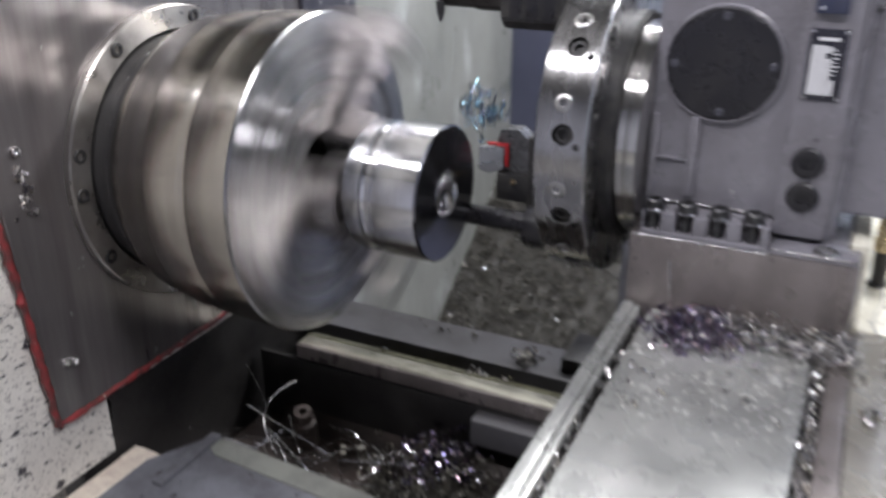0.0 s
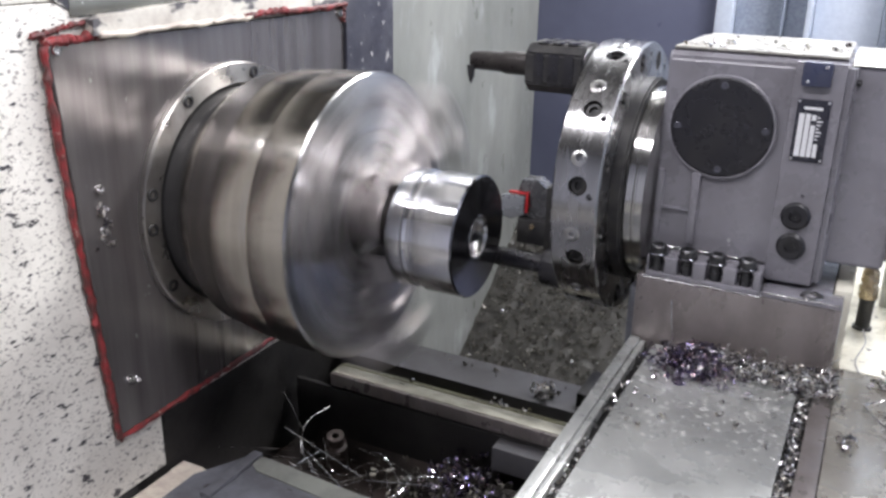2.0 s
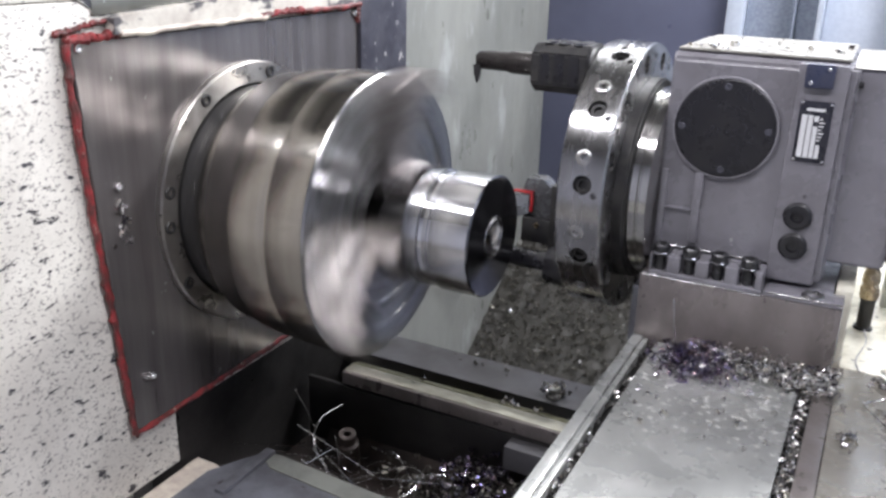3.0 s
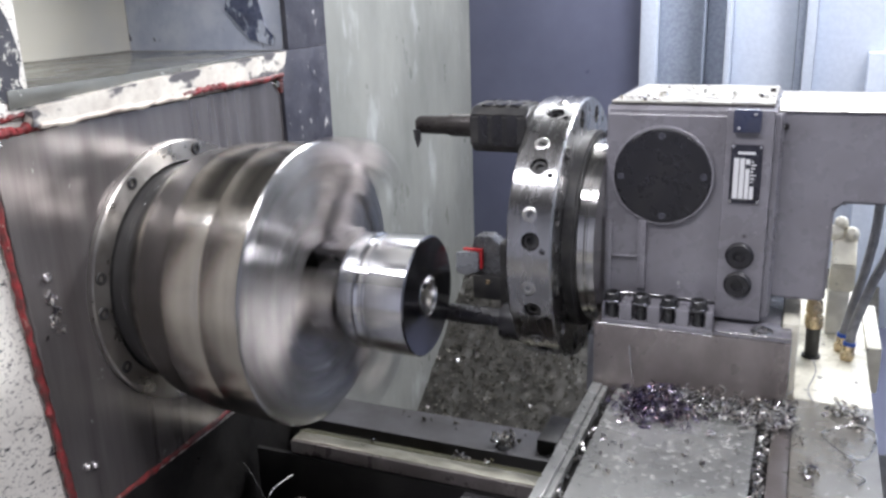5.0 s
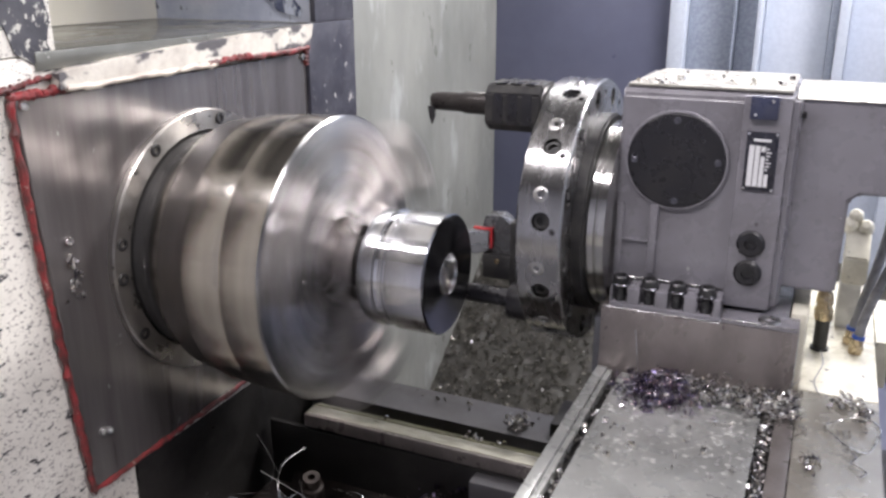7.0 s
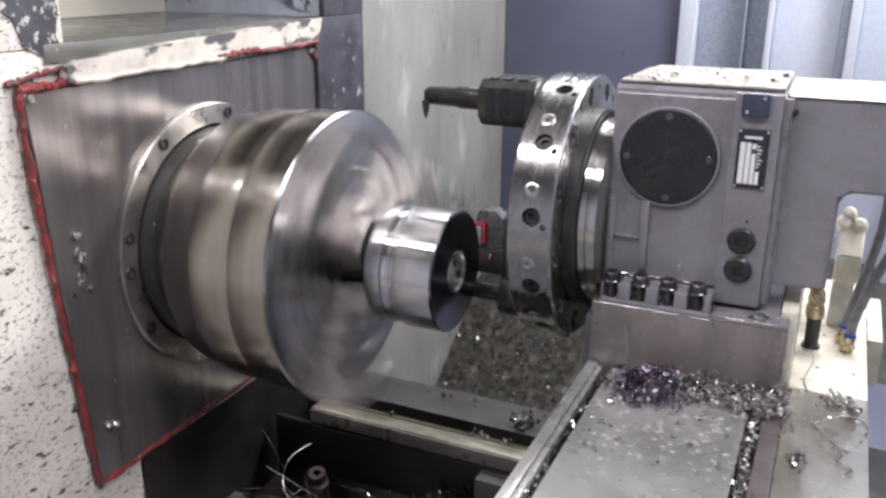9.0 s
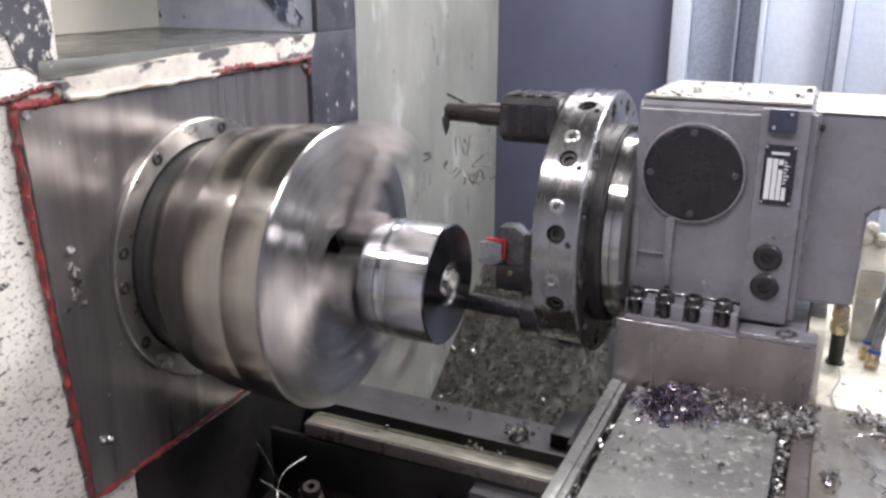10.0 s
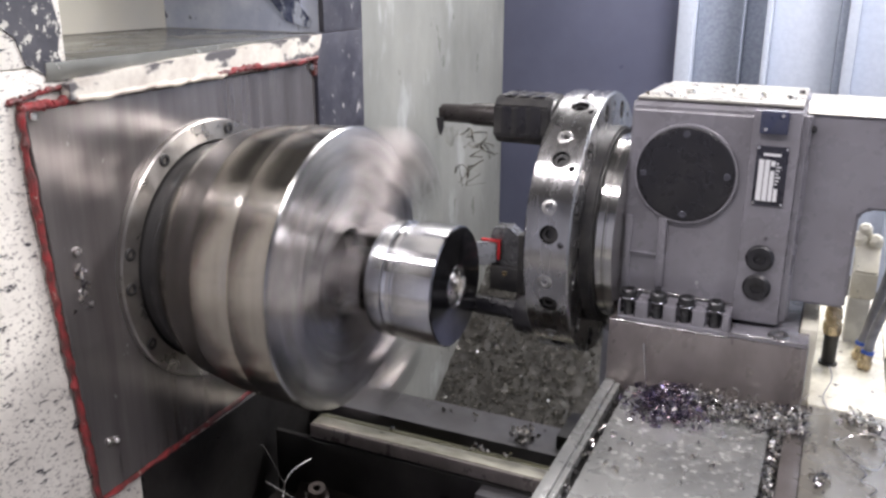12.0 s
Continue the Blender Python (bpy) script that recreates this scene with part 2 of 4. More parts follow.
def sweep(bm, pts, r, n=8):
    """A round bar along points."""
    pts = [Vector(p) for p in pts]
    rings = []
    for k, p in enumerate(pts):
        d = (pts[min(k + 1, len(pts) - 1)] - pts[max(k - 1, 0)]).normalized()
        u = d.orthogonal().normalized()
        if rings:
            u = (last - d * last.dot(d)).normalized()
        last = u
        w = d.cross(u)
        rr = r(k / (len(pts) - 1)) if callable(r) else r
        rings.append([bm.verts.new(p + rr * (math.cos(2 * math.pi * j / n) * u + math.sin(2 * math.pi * j / n) * w)) for j in range(n)])
    for a, b in zip(rings, rings[1:]):
        for j in range(n):
            bm.faces.new((a[j], a[(j + 1) % n], b[(j + 1) % n], b[j]))
    bm.faces.new(rings[0][::-1])
    bm.faces.new(rings[-1])
    bmesh.ops.recalc_face_normals(bm, faces=bm.faces)
    return bm


def curve_through(pts, n=6):
    """Points along a smooth line through pts."""
    pts = [Vector(p) for p in pts]
    out = []
    for k in range(len(pts) - 1):
        a, b, c, d = pts[max(k - 1, 0)], pts[k], pts[k + 1], pts[min(k + 2, len(pts) - 1)]
        for s in range(n):
            t = s / n
            out.append(0.5 * (2 * b + (c - a) * t + (2 * a - 5 * b + 4 * c - d) * t * t + (3 * b - a - 3 * c + d) * t ** 3))
    return out + [pts[-1]]


def to_mesh(name, bm, mat, origin=(0, 0, 0)):
    bmesh.ops.translate(bm, vec=-Vector(origin), verts=bm.verts)
    me = bpy.data.meshes.new(name)
    bm.to_mesh(me)
    bm.free()
    me.polygons.foreach_set("use_smooth", [True] * len(me.polygons))
    me.set_sharp_from_angle(angle=radians(32))
    me.materials.append(mat)
    return me


def thing(name, origin, label, category, group="", kind=""):
    """An Empty at the base of a thing."""
    ob = new(name)
    ob.empty_display_size = 0.02
    ob.location = (origin[0], origin[1], origin[2] + H)
    ob["o"] = list(origin)
    return tagged(ob, label, category, group, kind)


def origin_of(ob):
    while ob.parent:
        ob = ob.parent
    return tuple(ob["o"])


def part(name, bm, mat, parent, label=""):
    ob = new(name, to_mesh(name, bm, mat, origin_of(parent)))
    ob.parent = parent
    return tagged(ob, label) if label else ob


def single(name, bm, mat, origin, label, category, group="", kind=""):
    ob = new(name, to_mesh(name, bm, mat, origin))
    ob.location = (origin[0], origin[1], origin[2] + H)
    ob["o"] = list(origin)
    return tagged(ob, label, category, group, kind)


def cut(ob, cutter):
    """Takes the cutter's bodies out of a part's mesh for good."""
    me = bpy.data.meshes.new("cutter")
    bmesh.ops.translate(cutter, vec=-Vector(origin_of(ob)), verts=cutter.verts)
    cutter.to_mesh(me)
    cutter.free()
    co = new("cutter", me)
    co.parent = ob.parent
    mod = ob.modifiers.new("cut", "BOOLEAN")
    mod.operation, mod.solver, mod.object = "DIFFERENCE", "EXACT", co
    dg = bpy.context.evaluated_depsgraph_get()
    dg.update()
    got = bpy.data.meshes.new_from_object(ob.evaluated_get(dg))
    ob.modifiers.clear()
    ob.data = got
    got.polygons.foreach_set("use_smooth", [True] * len(got.polygons))
    got.set_sharp_from_angle(angle=radians(32))
    bpy.data.objects.remove(co)


B = bmesh.new


def socket_screw(bm, p, d, r, h):
    """A cap screw with its hexagon socket: it stands at p and points along d."""
    p, d = Vector(p), Vector(d).normalized()
    rod(bm, p, p + d * h, [(0, r), (0.85, r), (1, r * 0.9), (1, r * 0.55), (0.45, r * 0.5), (0.45, 0)], 18)
    return bm


def curls(seed, count, spot, size, wire=0.0005):
    """Curled chips: thin ribbons wound into open coils; spot(rng) gives a place."""
    rng = random.Random(seed)
    bm = B()
    for _ in range(count):
        c = Vector(spot(rng))
        s = rng.uniform(0.5, 1.3) * size
        q = Euler([rng.uniform(0, 6.28) for _ in range(3)]).to_matrix()
        turns, n, rr = rng.uniform(0.6, 2.4), rng.randint(6, 12), rng.uniform(0.35, 0.6) * s
        w = rng.uniform(0.7, 1.8) * wire * 2
        last = None
        for k in range(n + 1):
            a = turns * 2 * math.pi * k / n
            x = (k / n - 0.5) * s * rng.uniform(0.8, 1.5)
            p = [c + q @ Vector((x + o, rr * math.cos(a), rr * math.sin(a))) for o in (-w, w)]
            cur = [bm.verts.new(v) for v in p]
            if last:
                bm.faces.new((last[0], last[1], cur[1], cur[0]))
            last = cur
    return bm


# ---- the setting ----
def setting(name, bm, mat, label, category):
    return single(name, bm, mat, (0, 0, 0), label, category, kind="structure")


XP = -0.1506  # the front of the headstock panel
XW = XP - 0.006  # the painted headstock wall


def headstock_wall():
    bm = B()
    # painted sheet round the recess: below and in front of it, then its left jamb, then above
    box(bm, (XW - 0.03, -0.36, -0.236), (XW, -0.115, 0.183), 0.002)
    box(bm, (XW - 0.03, -0.36, 0.1835), (XW, -0.139, 0.32), 0.002)
    box(bm, (XW - 0.03, -0.1145, -0.182), (XW, 0.19, 0.17), 0.0)
    setting("wall_headstock", bm, SPECKLED, "cream painted headstock wall with chipped black specks", "wall")
    bm = B()
    # oily lower wall under the panel
    prism(bm, [(-0.1145, -0.1825), (-0.1125, -0.186), (-0.1105, -0.191), (-0.1125, -0.196), (-0.111, -0.203), (-0.1145, -0.208), (-0.1135, -0.214), (-0.118, -0.2175), (-0.1175, -0.222), (-0.124, -0.2245), (-0.126, -0.229), (-0.134, -0.2305), (-0.138, -0.2345), (-0.15, -0.236), (-0.15, -0.6), (0.188, -0.6), (0.188, -0.1825)], "x", XW - 0.028, XW - 0.001)
    setting("wall_lower", bm, OILY, "oil-blackened bare iron wall under the headstock panel", "wall")
    bm = B()
    box(bm, (XP - 0.003, 0.188, 0.074), (XP + 0.004, 0.287, 0.1872), 0.001)
    box(bm, (XP - 0.003, 0.204, 0.1875), (XP + 0.004, 0.287, 0.7), 0.001)
    box(bm, (-0.1854, 0.270, 0.0745), (XP - 0.0035, 0.2868, 0.7), 0.001)
    setting("wall_strip", bm, STRIP, "dark flaking painted upright strip beside the panel", "wall")
    # recess over the panel
    bm = B()
    box(bm, (-0.40, -0.16, 0.172), (XP - 0.004, 0.215, 0.186), 0.001)
    setting("recess_floor", bm, OILYSHELF, "oil-wet dark sheet shelf of the recess", "shelf")
    bm = B()
    box(bm, (-0.40, -0.16, 0.1865), (-0.375, 0.24, 0.46))
    setting("recess_back", bm, SHOP, "cream painted back of the headstock recess", "wall")
    bm = B()
    box(bm, (-0.374, 0.212, 0.1865), (XP - 0.0035, 0.235, 0.46))
    setting("recess_side", bm, BLUEWHITE, "white painted recess side with blue-black stains", "wall")
    bm = B()
    box(bm, (-0.374, -0.165, 0.1865), (XW - 0.03, -0.139, 0.46))
    setting("recess_jamb", bm, SPECKLED, "speckled cream jamb of the recess", "wall")
    bm = B()
    box(bm, (-0.40, -0.165, 0.40), (XW - 0.031, 0.24, 0.415), 0.001)
    setting("recess_top", bm, STRIP, "dark sheet over the recess", "wall")
    bm = B()
    box(bm, (XW - 0.03, -0.1385, 0.38), (XW, 0.2035, 0.70), 0.002)
    setting("wall_header", bm, SPECKLED, "cream painted sheet over the recess opening", "wall")
    # bare patches where the paint has come off
    bm = B()
    prism(bm, [(-0.236, 0.46), (-0.228, 0.33), (-0.236, 0.285), (-0.224, 0.255), (-0.231, 0.232), (-0.214, 0.214), (-0.200, 0.198), (-0.170, 0.191), (-0.167, 0.199), (-0.180, 0.214), (-0.186, 0.24), (-0.180, 0.27), (-0.184, 0.46)], "y", 0.2105, 0.2118)
    setting("stain_patch", bm, SMEAR, "blue-black oil smear on the recess side", "stain")
    bm = B()
    prism(bm, [(-0.205, 0.30), (-0.150, 0.285), (-0.158, 0.255), (-0.148, 0.236), (-0.142, 0.21), (-0.147, 0.192), (-0.142, 0.180), (-0.158, 0.176), (-0.176, 0.186), (-0.182, 0.205), (-0.196, 0.215), (-0.192, 0.24), (-0.21, 0.262)], "x", XW, XW + 0.0012)
    setting("bare_patch", bm, FLECKED, "bare dark patch where the cream paint flaked off", "stain")
    bm = B()
    prism(bm, [(-0.150, 0.1585), (0.03, 0.160), (0.187, 0.1605), (0.196, 0.1865), (0.1, 0.1835), (-0.02, 0.179), (-0.135, 0.173), (-0.150, 0.170)], "x", XP - 0.004, XP + 0.006)
    setting("recess_lip", bm, WORN, "worn cream painted lip over the panel, flaked to dark metal", "trim")


SMEAR = material("oil_smear", (0.05, 0.06, 0.11), 0.3, 0.1, (0.10, 0.12, 0.2), 40, specks=((0.55, 0.6, 0.7), 50, (1, 1, 0.6), 0.55, 0.06), bump=0.2)
OILYSHELF = material("oily_shelf_sheet", (0.16, 0.16, 0.145), 0.22, 0.5, (0.30, 0.30, 0.27), 9, (1, 0.6, 1), (0.4, 0.7), bump=0.2, fine=60)
BLUEWHITE = material("stained_white_paint", (0.66, 0.70, 0.80), 0.4, 0.0, (0.5, 0.55, 0.68), 20, specks=((0.10, 0.12, 0.20), 60, (1.3, 1, 0.7), 0.66, 0.05), bump=0.2, fine=80)
headstock_wall()


def headstock_panel():
    t = thing("headstock_panel", (XP, 0, -0.175), "streaked bare steel panel sealed with red mastic", "panel", kind="structure")
    bm = B()
    prism(bm, [(-0.166, -0.1745), (0.187, -0.1655), (0.187, 0.157), (-0.187, 0.1545)], "x", XW + 0.0005, XP)
    bmesh.ops.bevel(bm, geom=bm.edges[:], offset=0.0008, segments=1, affect="EDGES")
    sheet = part("sheet", bm, PANEL, t)

    def bead(name, pts, r, mat, label):
        rng = random.Random(len(pts) + int(r * 1e5))
        p = [Vector(q) + Vector((0, rng.uniform(-1, 1), rng.uniform(-1, 1))) * 0.0010 for q in curve_through(pts, 14)]
        part(name, sweep(B(), p, lambda s: r * rng.uniform(0.65, 1.3), 8), mat, t, label)
    x = XP - 0.001
    bead("sealant_bead", [(x, -0.189, 0.159), (x, -0.1885, 0.10), (x, -0.182, 0.0), (x, -0.174, -0.09), (x, -0.1672, -0.176)], 0.0029, RED, "thick red mastic bead down the edge")
    bead("sealant_bead", [(x, -0.1672, -0.1765), (x, -0.06, -0.1735), (x, 0.04, -0.1705), (x, 0.187, -0.1665)], 0.0031, RED, "red mastic bead along the bottom")
    bead("sealant_bead", [(x, -0.19, 0.1575), (x, -0.165, 0.157), (x, -0.14, 0.1585), (x + 0.002, -0.115, 0.1600)], 0.0032, RED, "red mastic bead on the top corner")
    bead("sealant_bead", [(x + 0.006, -0.145, 0.158), (x + 0.0065, -0.05, 0.1595), (x + 0.0065, 0.03, 0.160)], 0.0026, CREAMSEAL, "cream mastic bead")
    bead("sealant_bead", [(x - 0.004, -0.195, 0.1615), (x - 0.003, -0.17, 0.165), (x - 0.002, -0.148, 0.1685)], 0.0020, RED, "red mastic smear")
    bead("sealant_bead", [(x + 0.0065, 0.02, 0.161), (x + 0.0065, 0.06, 0.163), (x + 0.0065, 0.1, 0.1615), (x + 0.0065, 0.186, 0.1615)], 0.0030, RED, "red mastic bead along the top")
    bead("sealant_bead", [(x + 0.003, 0.185, 0.161), (x + 0.0015, 0.185, 0.143)], 0.0032, RED, "red mastic bead end")
    for y, z in ((-0.1586, 0.0425), (-0.1441, -0.1302), (-0.181, 0.151), (0.179, 0.153), (-0.151, -0.128)):
        part("panel_screw", socket_screw(B(), (XP - 0.001, y, z), (1, 0, 0), 0.0036, 0.004), BRIGHT, t, "worn button screw")
    bm = B()
    turned(bm, [(XP - 0.001, 0.1225), (-0.1455, 0.1225), (-0.1442, 0.121), (-0.1442, 0.1035), (-0.150, 0.101), (-0.1515, 0.101)], n=128)
    ring = part("flange_ring", bm, RINGSTEEL, t, "oily turned spindle flange ring")
    for k, a in enumerate((181.5, 166.5, 122.1, 76.4, 31, 346, 301, 256, 211)):
        y, z = 0.1139 * math.cos(radians(a)), 0.1139 * math.sin(radians(a))
        part("flange_screw", socket_screw(B(), (-0.146, y, z), (1, 0, 0), 0.0055, 0.0035), DARK, ring, "cap screw in the flange ring")


RINGSTEEL = material("oily_ring_steel", (0.40, 0.38, 0.35), 0.36, 0.9, (0.30, 0.28, 0.26), 20, bump=0.03, lathe=0.8)
headstock_panel()


def panel_grit():
    def spot(r):
        return (XP + 0.0008, r.gauss(-0.157, 0.004), r.uniform(-0.012, 0.035))
    single("panel_grit", curls(61, 26, spot, 0.0022, 0.0007), CHIPS, (XP, -0.157, 0.01), "small bright chips stuck to the oily panel", "metal chips", kind="stuff")


panel_grit()


def enclosure():
    # pale side wall
    bm = B()
    box(bm, (-0.197, 0.2875, 0.0735), (-0.1856, 0.858, 0.75), 0.0)
    box(bm, (-0.197, 0.1885, -0.80), (-0.1856, 0.858, 0.0735), 0.0)
    setting("wall_side", bm, PALE, "pale grey-green smeared sheet side wall", "wall")
    bm = B()
    box(bm, (-0.21, 0.86, -0.30), (0.118, 0.90, 0.75), 0.002)
    setting("wall_back", bm, BLUE, "plain blue-grey painted back wall of the machine", "wall")
    # folded light sheets beside the back wall; shaded folds take the darker copy
    xs = [(0.119, 0.145, 0.845, RIBBED), (0.1455, 0.217, 0.875, RIBSHADE), (0.2175, 0.221, 0.85, RIBSHADE), (0.2215, 0.253, 0.875, RIBSHADE), (0.2535, 0.262, 0.84, RIBBED),
          (0.2625, 0.358, 0.875, RIBBED), (0.3585, 0.37, 0.845, RIBSHADE), (0.3705, 0.386, 0.835, RIBBED), (0.3865, 0.80, 0.875, RIBBED)]
    w = thing("wall_sheets", (0.12, 0.845, -0.33), "pale galvanised folded sheets of the back guard, fold shade put into their colour", "wall", kind="structure")
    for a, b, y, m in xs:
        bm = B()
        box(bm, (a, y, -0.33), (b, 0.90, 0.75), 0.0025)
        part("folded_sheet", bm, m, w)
    bm = B()
    box(bm, (0.462, 0.85, -0.32), (0.62, 0.874, 0.132), 0.003)
    part("guard_plate", bm, RIBBED, w)
    bm = B()
    prism(bm, [(0.50, -0.60), (0.50, -0.40), (0.858, -0.305), (0.92, -0.305), (0.92, -0.60)], "x", 0.36, 1.2)
    setting("guard_lower", bm, BLUE, "dark blue-grey lower guard", "wall")
    bm = B()
    box(bm, (0.80, -0.3, -0.6), (0.83, 0.9, 0.75), 0.002)
    setting("wall_right", bm, RIBBED, "pale sheet side guard", "wall")


enclosure()


def shop():
    bm = B()
    box(bm, (-4, -4.5, -H - 0.2), (5, 2.5, -H))
    setting("floor", bm, CONCRETE, "grey concrete workshop floor", "floor")
    for name, lo, hi in (("wall_south", (-4, -4.7, -H), (5, -4.5, 2.6)), ("wall_north", (-4, 2.5, -H), (5, 2.7, 2.6)),
                         ("wall_west", (-4.2, -4.5, -H), (-4, 2.5, 2.6)), ("wall_east", (5, -4.5, -H), (5.2, 2.5, 2.6))):
        bm = B()
        box(bm, lo, hi)
        setting(name, bm, SHOPBLUE, "plain pale blue-grey workshop wall", "wall")
    bm = B()
    box(bm, (-4, -4.5, 2.6), (5, 2.5, 2.7))
    setting("ceiling", bm, CEIL, "plain dark workshop ceiling", "ceiling")
    bm = B()
    box(bm, (-0.9, -0.16, -H), (-0.45, 0.95, 0.62), 0.01)
    setting("headstock_housing", bm, SPECKLED, "cream painted headstock casing", "wall")


shop()


# ---- the bed ----
def bed():
    t = thing("lathe_bed", (0, 0.1, -0.6), "oily dark iron lathe bed with ground ways", "bed", kind="structure")
    bm = B()
    box(bm, (-0.106, 0.0832, -0.32), (0.9, 0.1018, -0.218), 0.0015)
    rail = part("guideway", bm, RAIL, t, "ground steel guideway with oily front")
    bm = B()
    box(bm, (-0.106, 0.0800, -0.2335), (0.9, 0.0828, -0.2188), 0.0008)
    part("wiper_edge", bm, BASE, t, "dull grey front edge of the guideway")
    bm = B()
    prism(bm, [(0.1020, -0.30), (0.1020, -0.2182), (0.1030, -0.2180), (0.1168, -0.2235), (0.1168, -0.30)], "x", -0.106, 0.9)
    part("way_slope", bm, OLIVE, t, "olive oiled slope of the guideway")
    bm = B()
    box(bm, (-0.15, 0.1170, -0.34), (0.9, 0.1622, -0.275), 0.001)
    part("way_gap", bm, OILY, t, "oil-black gap beside the guideway")
    bm = B()
    box(bm, (-0.15, 0.1625, -0.34), (0.9, 0.222, -0.2385), 0.002)
    part("bed_plate", bm, PLATEGREY, t, "grey flat bed plate")
    bm = B()
    box(bm, (0.098, 0.058, -0.262), (0.9, 0.0798, -0.236), 0.002)
    part("gib_block", bm, PLATEGREY, t, "short dark grey gib block")
    bm = B()
    box(bm, (-0.15, 0.077, -0.62), (0.9, 0.0828, -0.2338), 0.002)
    part("front_face", bm, OILY, t)
    bm = B()
    prism(bm, [(0.082, -0.287), (0.04, -0.33), (0.03, -0.36), (0.03, -0.6), (0.082, -0.6)], "x", -0.12, 0.9)
    part("lower_ledge", bm, BROWN, t, "oily brown casting ledge")
    bm = B()
    rod(bm, (0.106, 0.178, -0.2388), (0.106, 0.178, -0.229), [(0, 0), (0, 0.009), (0.3, 0.009), (0.3, 0.0065), (1, 0.006), (1, 0)], 12)
    part("bed_nut", bm, STEEL, t, "chip-covered bed nut")
    bm = B()
    box(bm, (0.143, 0.176, -0.24), (0.168, 0.235, -0.222), 0.003)
    box(bm, (0.1685, 0.150, -0.24), (0.5, 0.25, -0.214), 0.004)
    part("way_wiper", bm, OILY, t, "black way wiper block")


RAIL = material("ground_way_steel", (0.41, 0.39, 0.33), 0.42, 0.85, (0.25, 0.24, 0.20), 20, (1, 3, 3), bump=0.1)
OLIVE = material("olive_oiled_steel", (0.115, 0.11, 0.06), 0.35, 0.6, (0.06, 0.057, 0.035), 20, (1, 3, 3), bump=0.1)
PLATEGREY = material("grey_bed_paint", (0.085, 0.083, 0.090), 0.45, 0.2, (0.060, 0.057, 0.060), 14, bump=0.2, fine=120)
bed()


def slope(y):
    """Height of the slanting chip guard."""
    return -0.346 + 0.72 * (y - 0.694)


def bed_chips():
    def spot(r):
        if r.random() < 0.35:
            return (r.gauss(0.106, 0.010), r.gauss(0.182, 0.006), -0.236 + r.random() * 0.009)
        return (r.uniform(-0.05, 0.16), r.gauss(0.203, 0.005), -0.237 + r.random() * 0.002)
    single("bed_chips", curls(71, 18, spot, 0.0032, 0.0004), DULLCHIPS, (0.08, 0.19, -0.2385), "dull chips along the rear of the bed plate", "metal chips", kind="stuff")

    def glint(r):
        return (r.gauss(0.106, 0.006), r.gauss(0.176, 0.005), -0.2365 + r.random() * 0.012)
    single("bed_chips", curls(73, 34, glint, 0.0045, 0.0005), CHIPS, (0.106, 0.176, -0.2385), "bright chips heaped over the bed nut", "metal chips", kind="stuff")

    def few(r):
        return (r.choice((0.072, 0.078, 0.084, 0.11, -0.02)) + r.gauss(0, 0.003), r.gauss(0.109, 0.003), -0.2185)
    single("bed_chips", curls(72, 16, few, 0.004, 0.0005), CHIPS, (0.07, 0.109, -0.220), "few bright chips on the guideway", "metal chips", kind="stuff")


bed_chips()


def tray():
    bm = B()
    nx, ny = 90, 90
    rows = []
    for j in range(ny + 1):
        row = []
        for i in range(nx + 1):
            x, y = -0.1855 + 0.70 * i / nx, 0.40 + 0.48 * j / ny
            z = slope(y) - 0.006 + 0.006 * noise.noise((x * 30, y * 30, 0)) + 0.006 * noise.noise((x * 110, y * 110, 3))
            row.append(bm.verts.new((x, y, z)))
        rows.append(row)
    for j in range(ny):
        for i in range(nx):
            bm.faces.new((rows[j][i], rows[j][i + 1], rows[j + 1][i + 1], rows[j + 1][i]))
    bmesh.ops.solidify(bm, geom=bm.faces[:], thickness=0.01)
    setting("chip_guard", bm, GRIME, "slanting guard covered with oily chip sludge", "tray")

    def spot(r):
        x, y = r.uniform(-0.18, 0.35), r.uniform(0.46, 0.86)
        return (x, y, slope(y) + r.uniform(-0.003, 0.006))
    single("guard_chips", curls(5, 5600, spot, 0.0048, 0.00035), DULLCHIPS, (0, 0.65, -0.38), "dull brown-grey steel chips lying on the slanting guard", "metal chips", kind="stuff")
    single("guard_chips", curls(6, 110, spot, 0.005, 0.00045), CHIPS, (0, 0.65, -0.38), "bright steel chips lying on the slanting guard", "metal chips", kind="stuff")


tray()


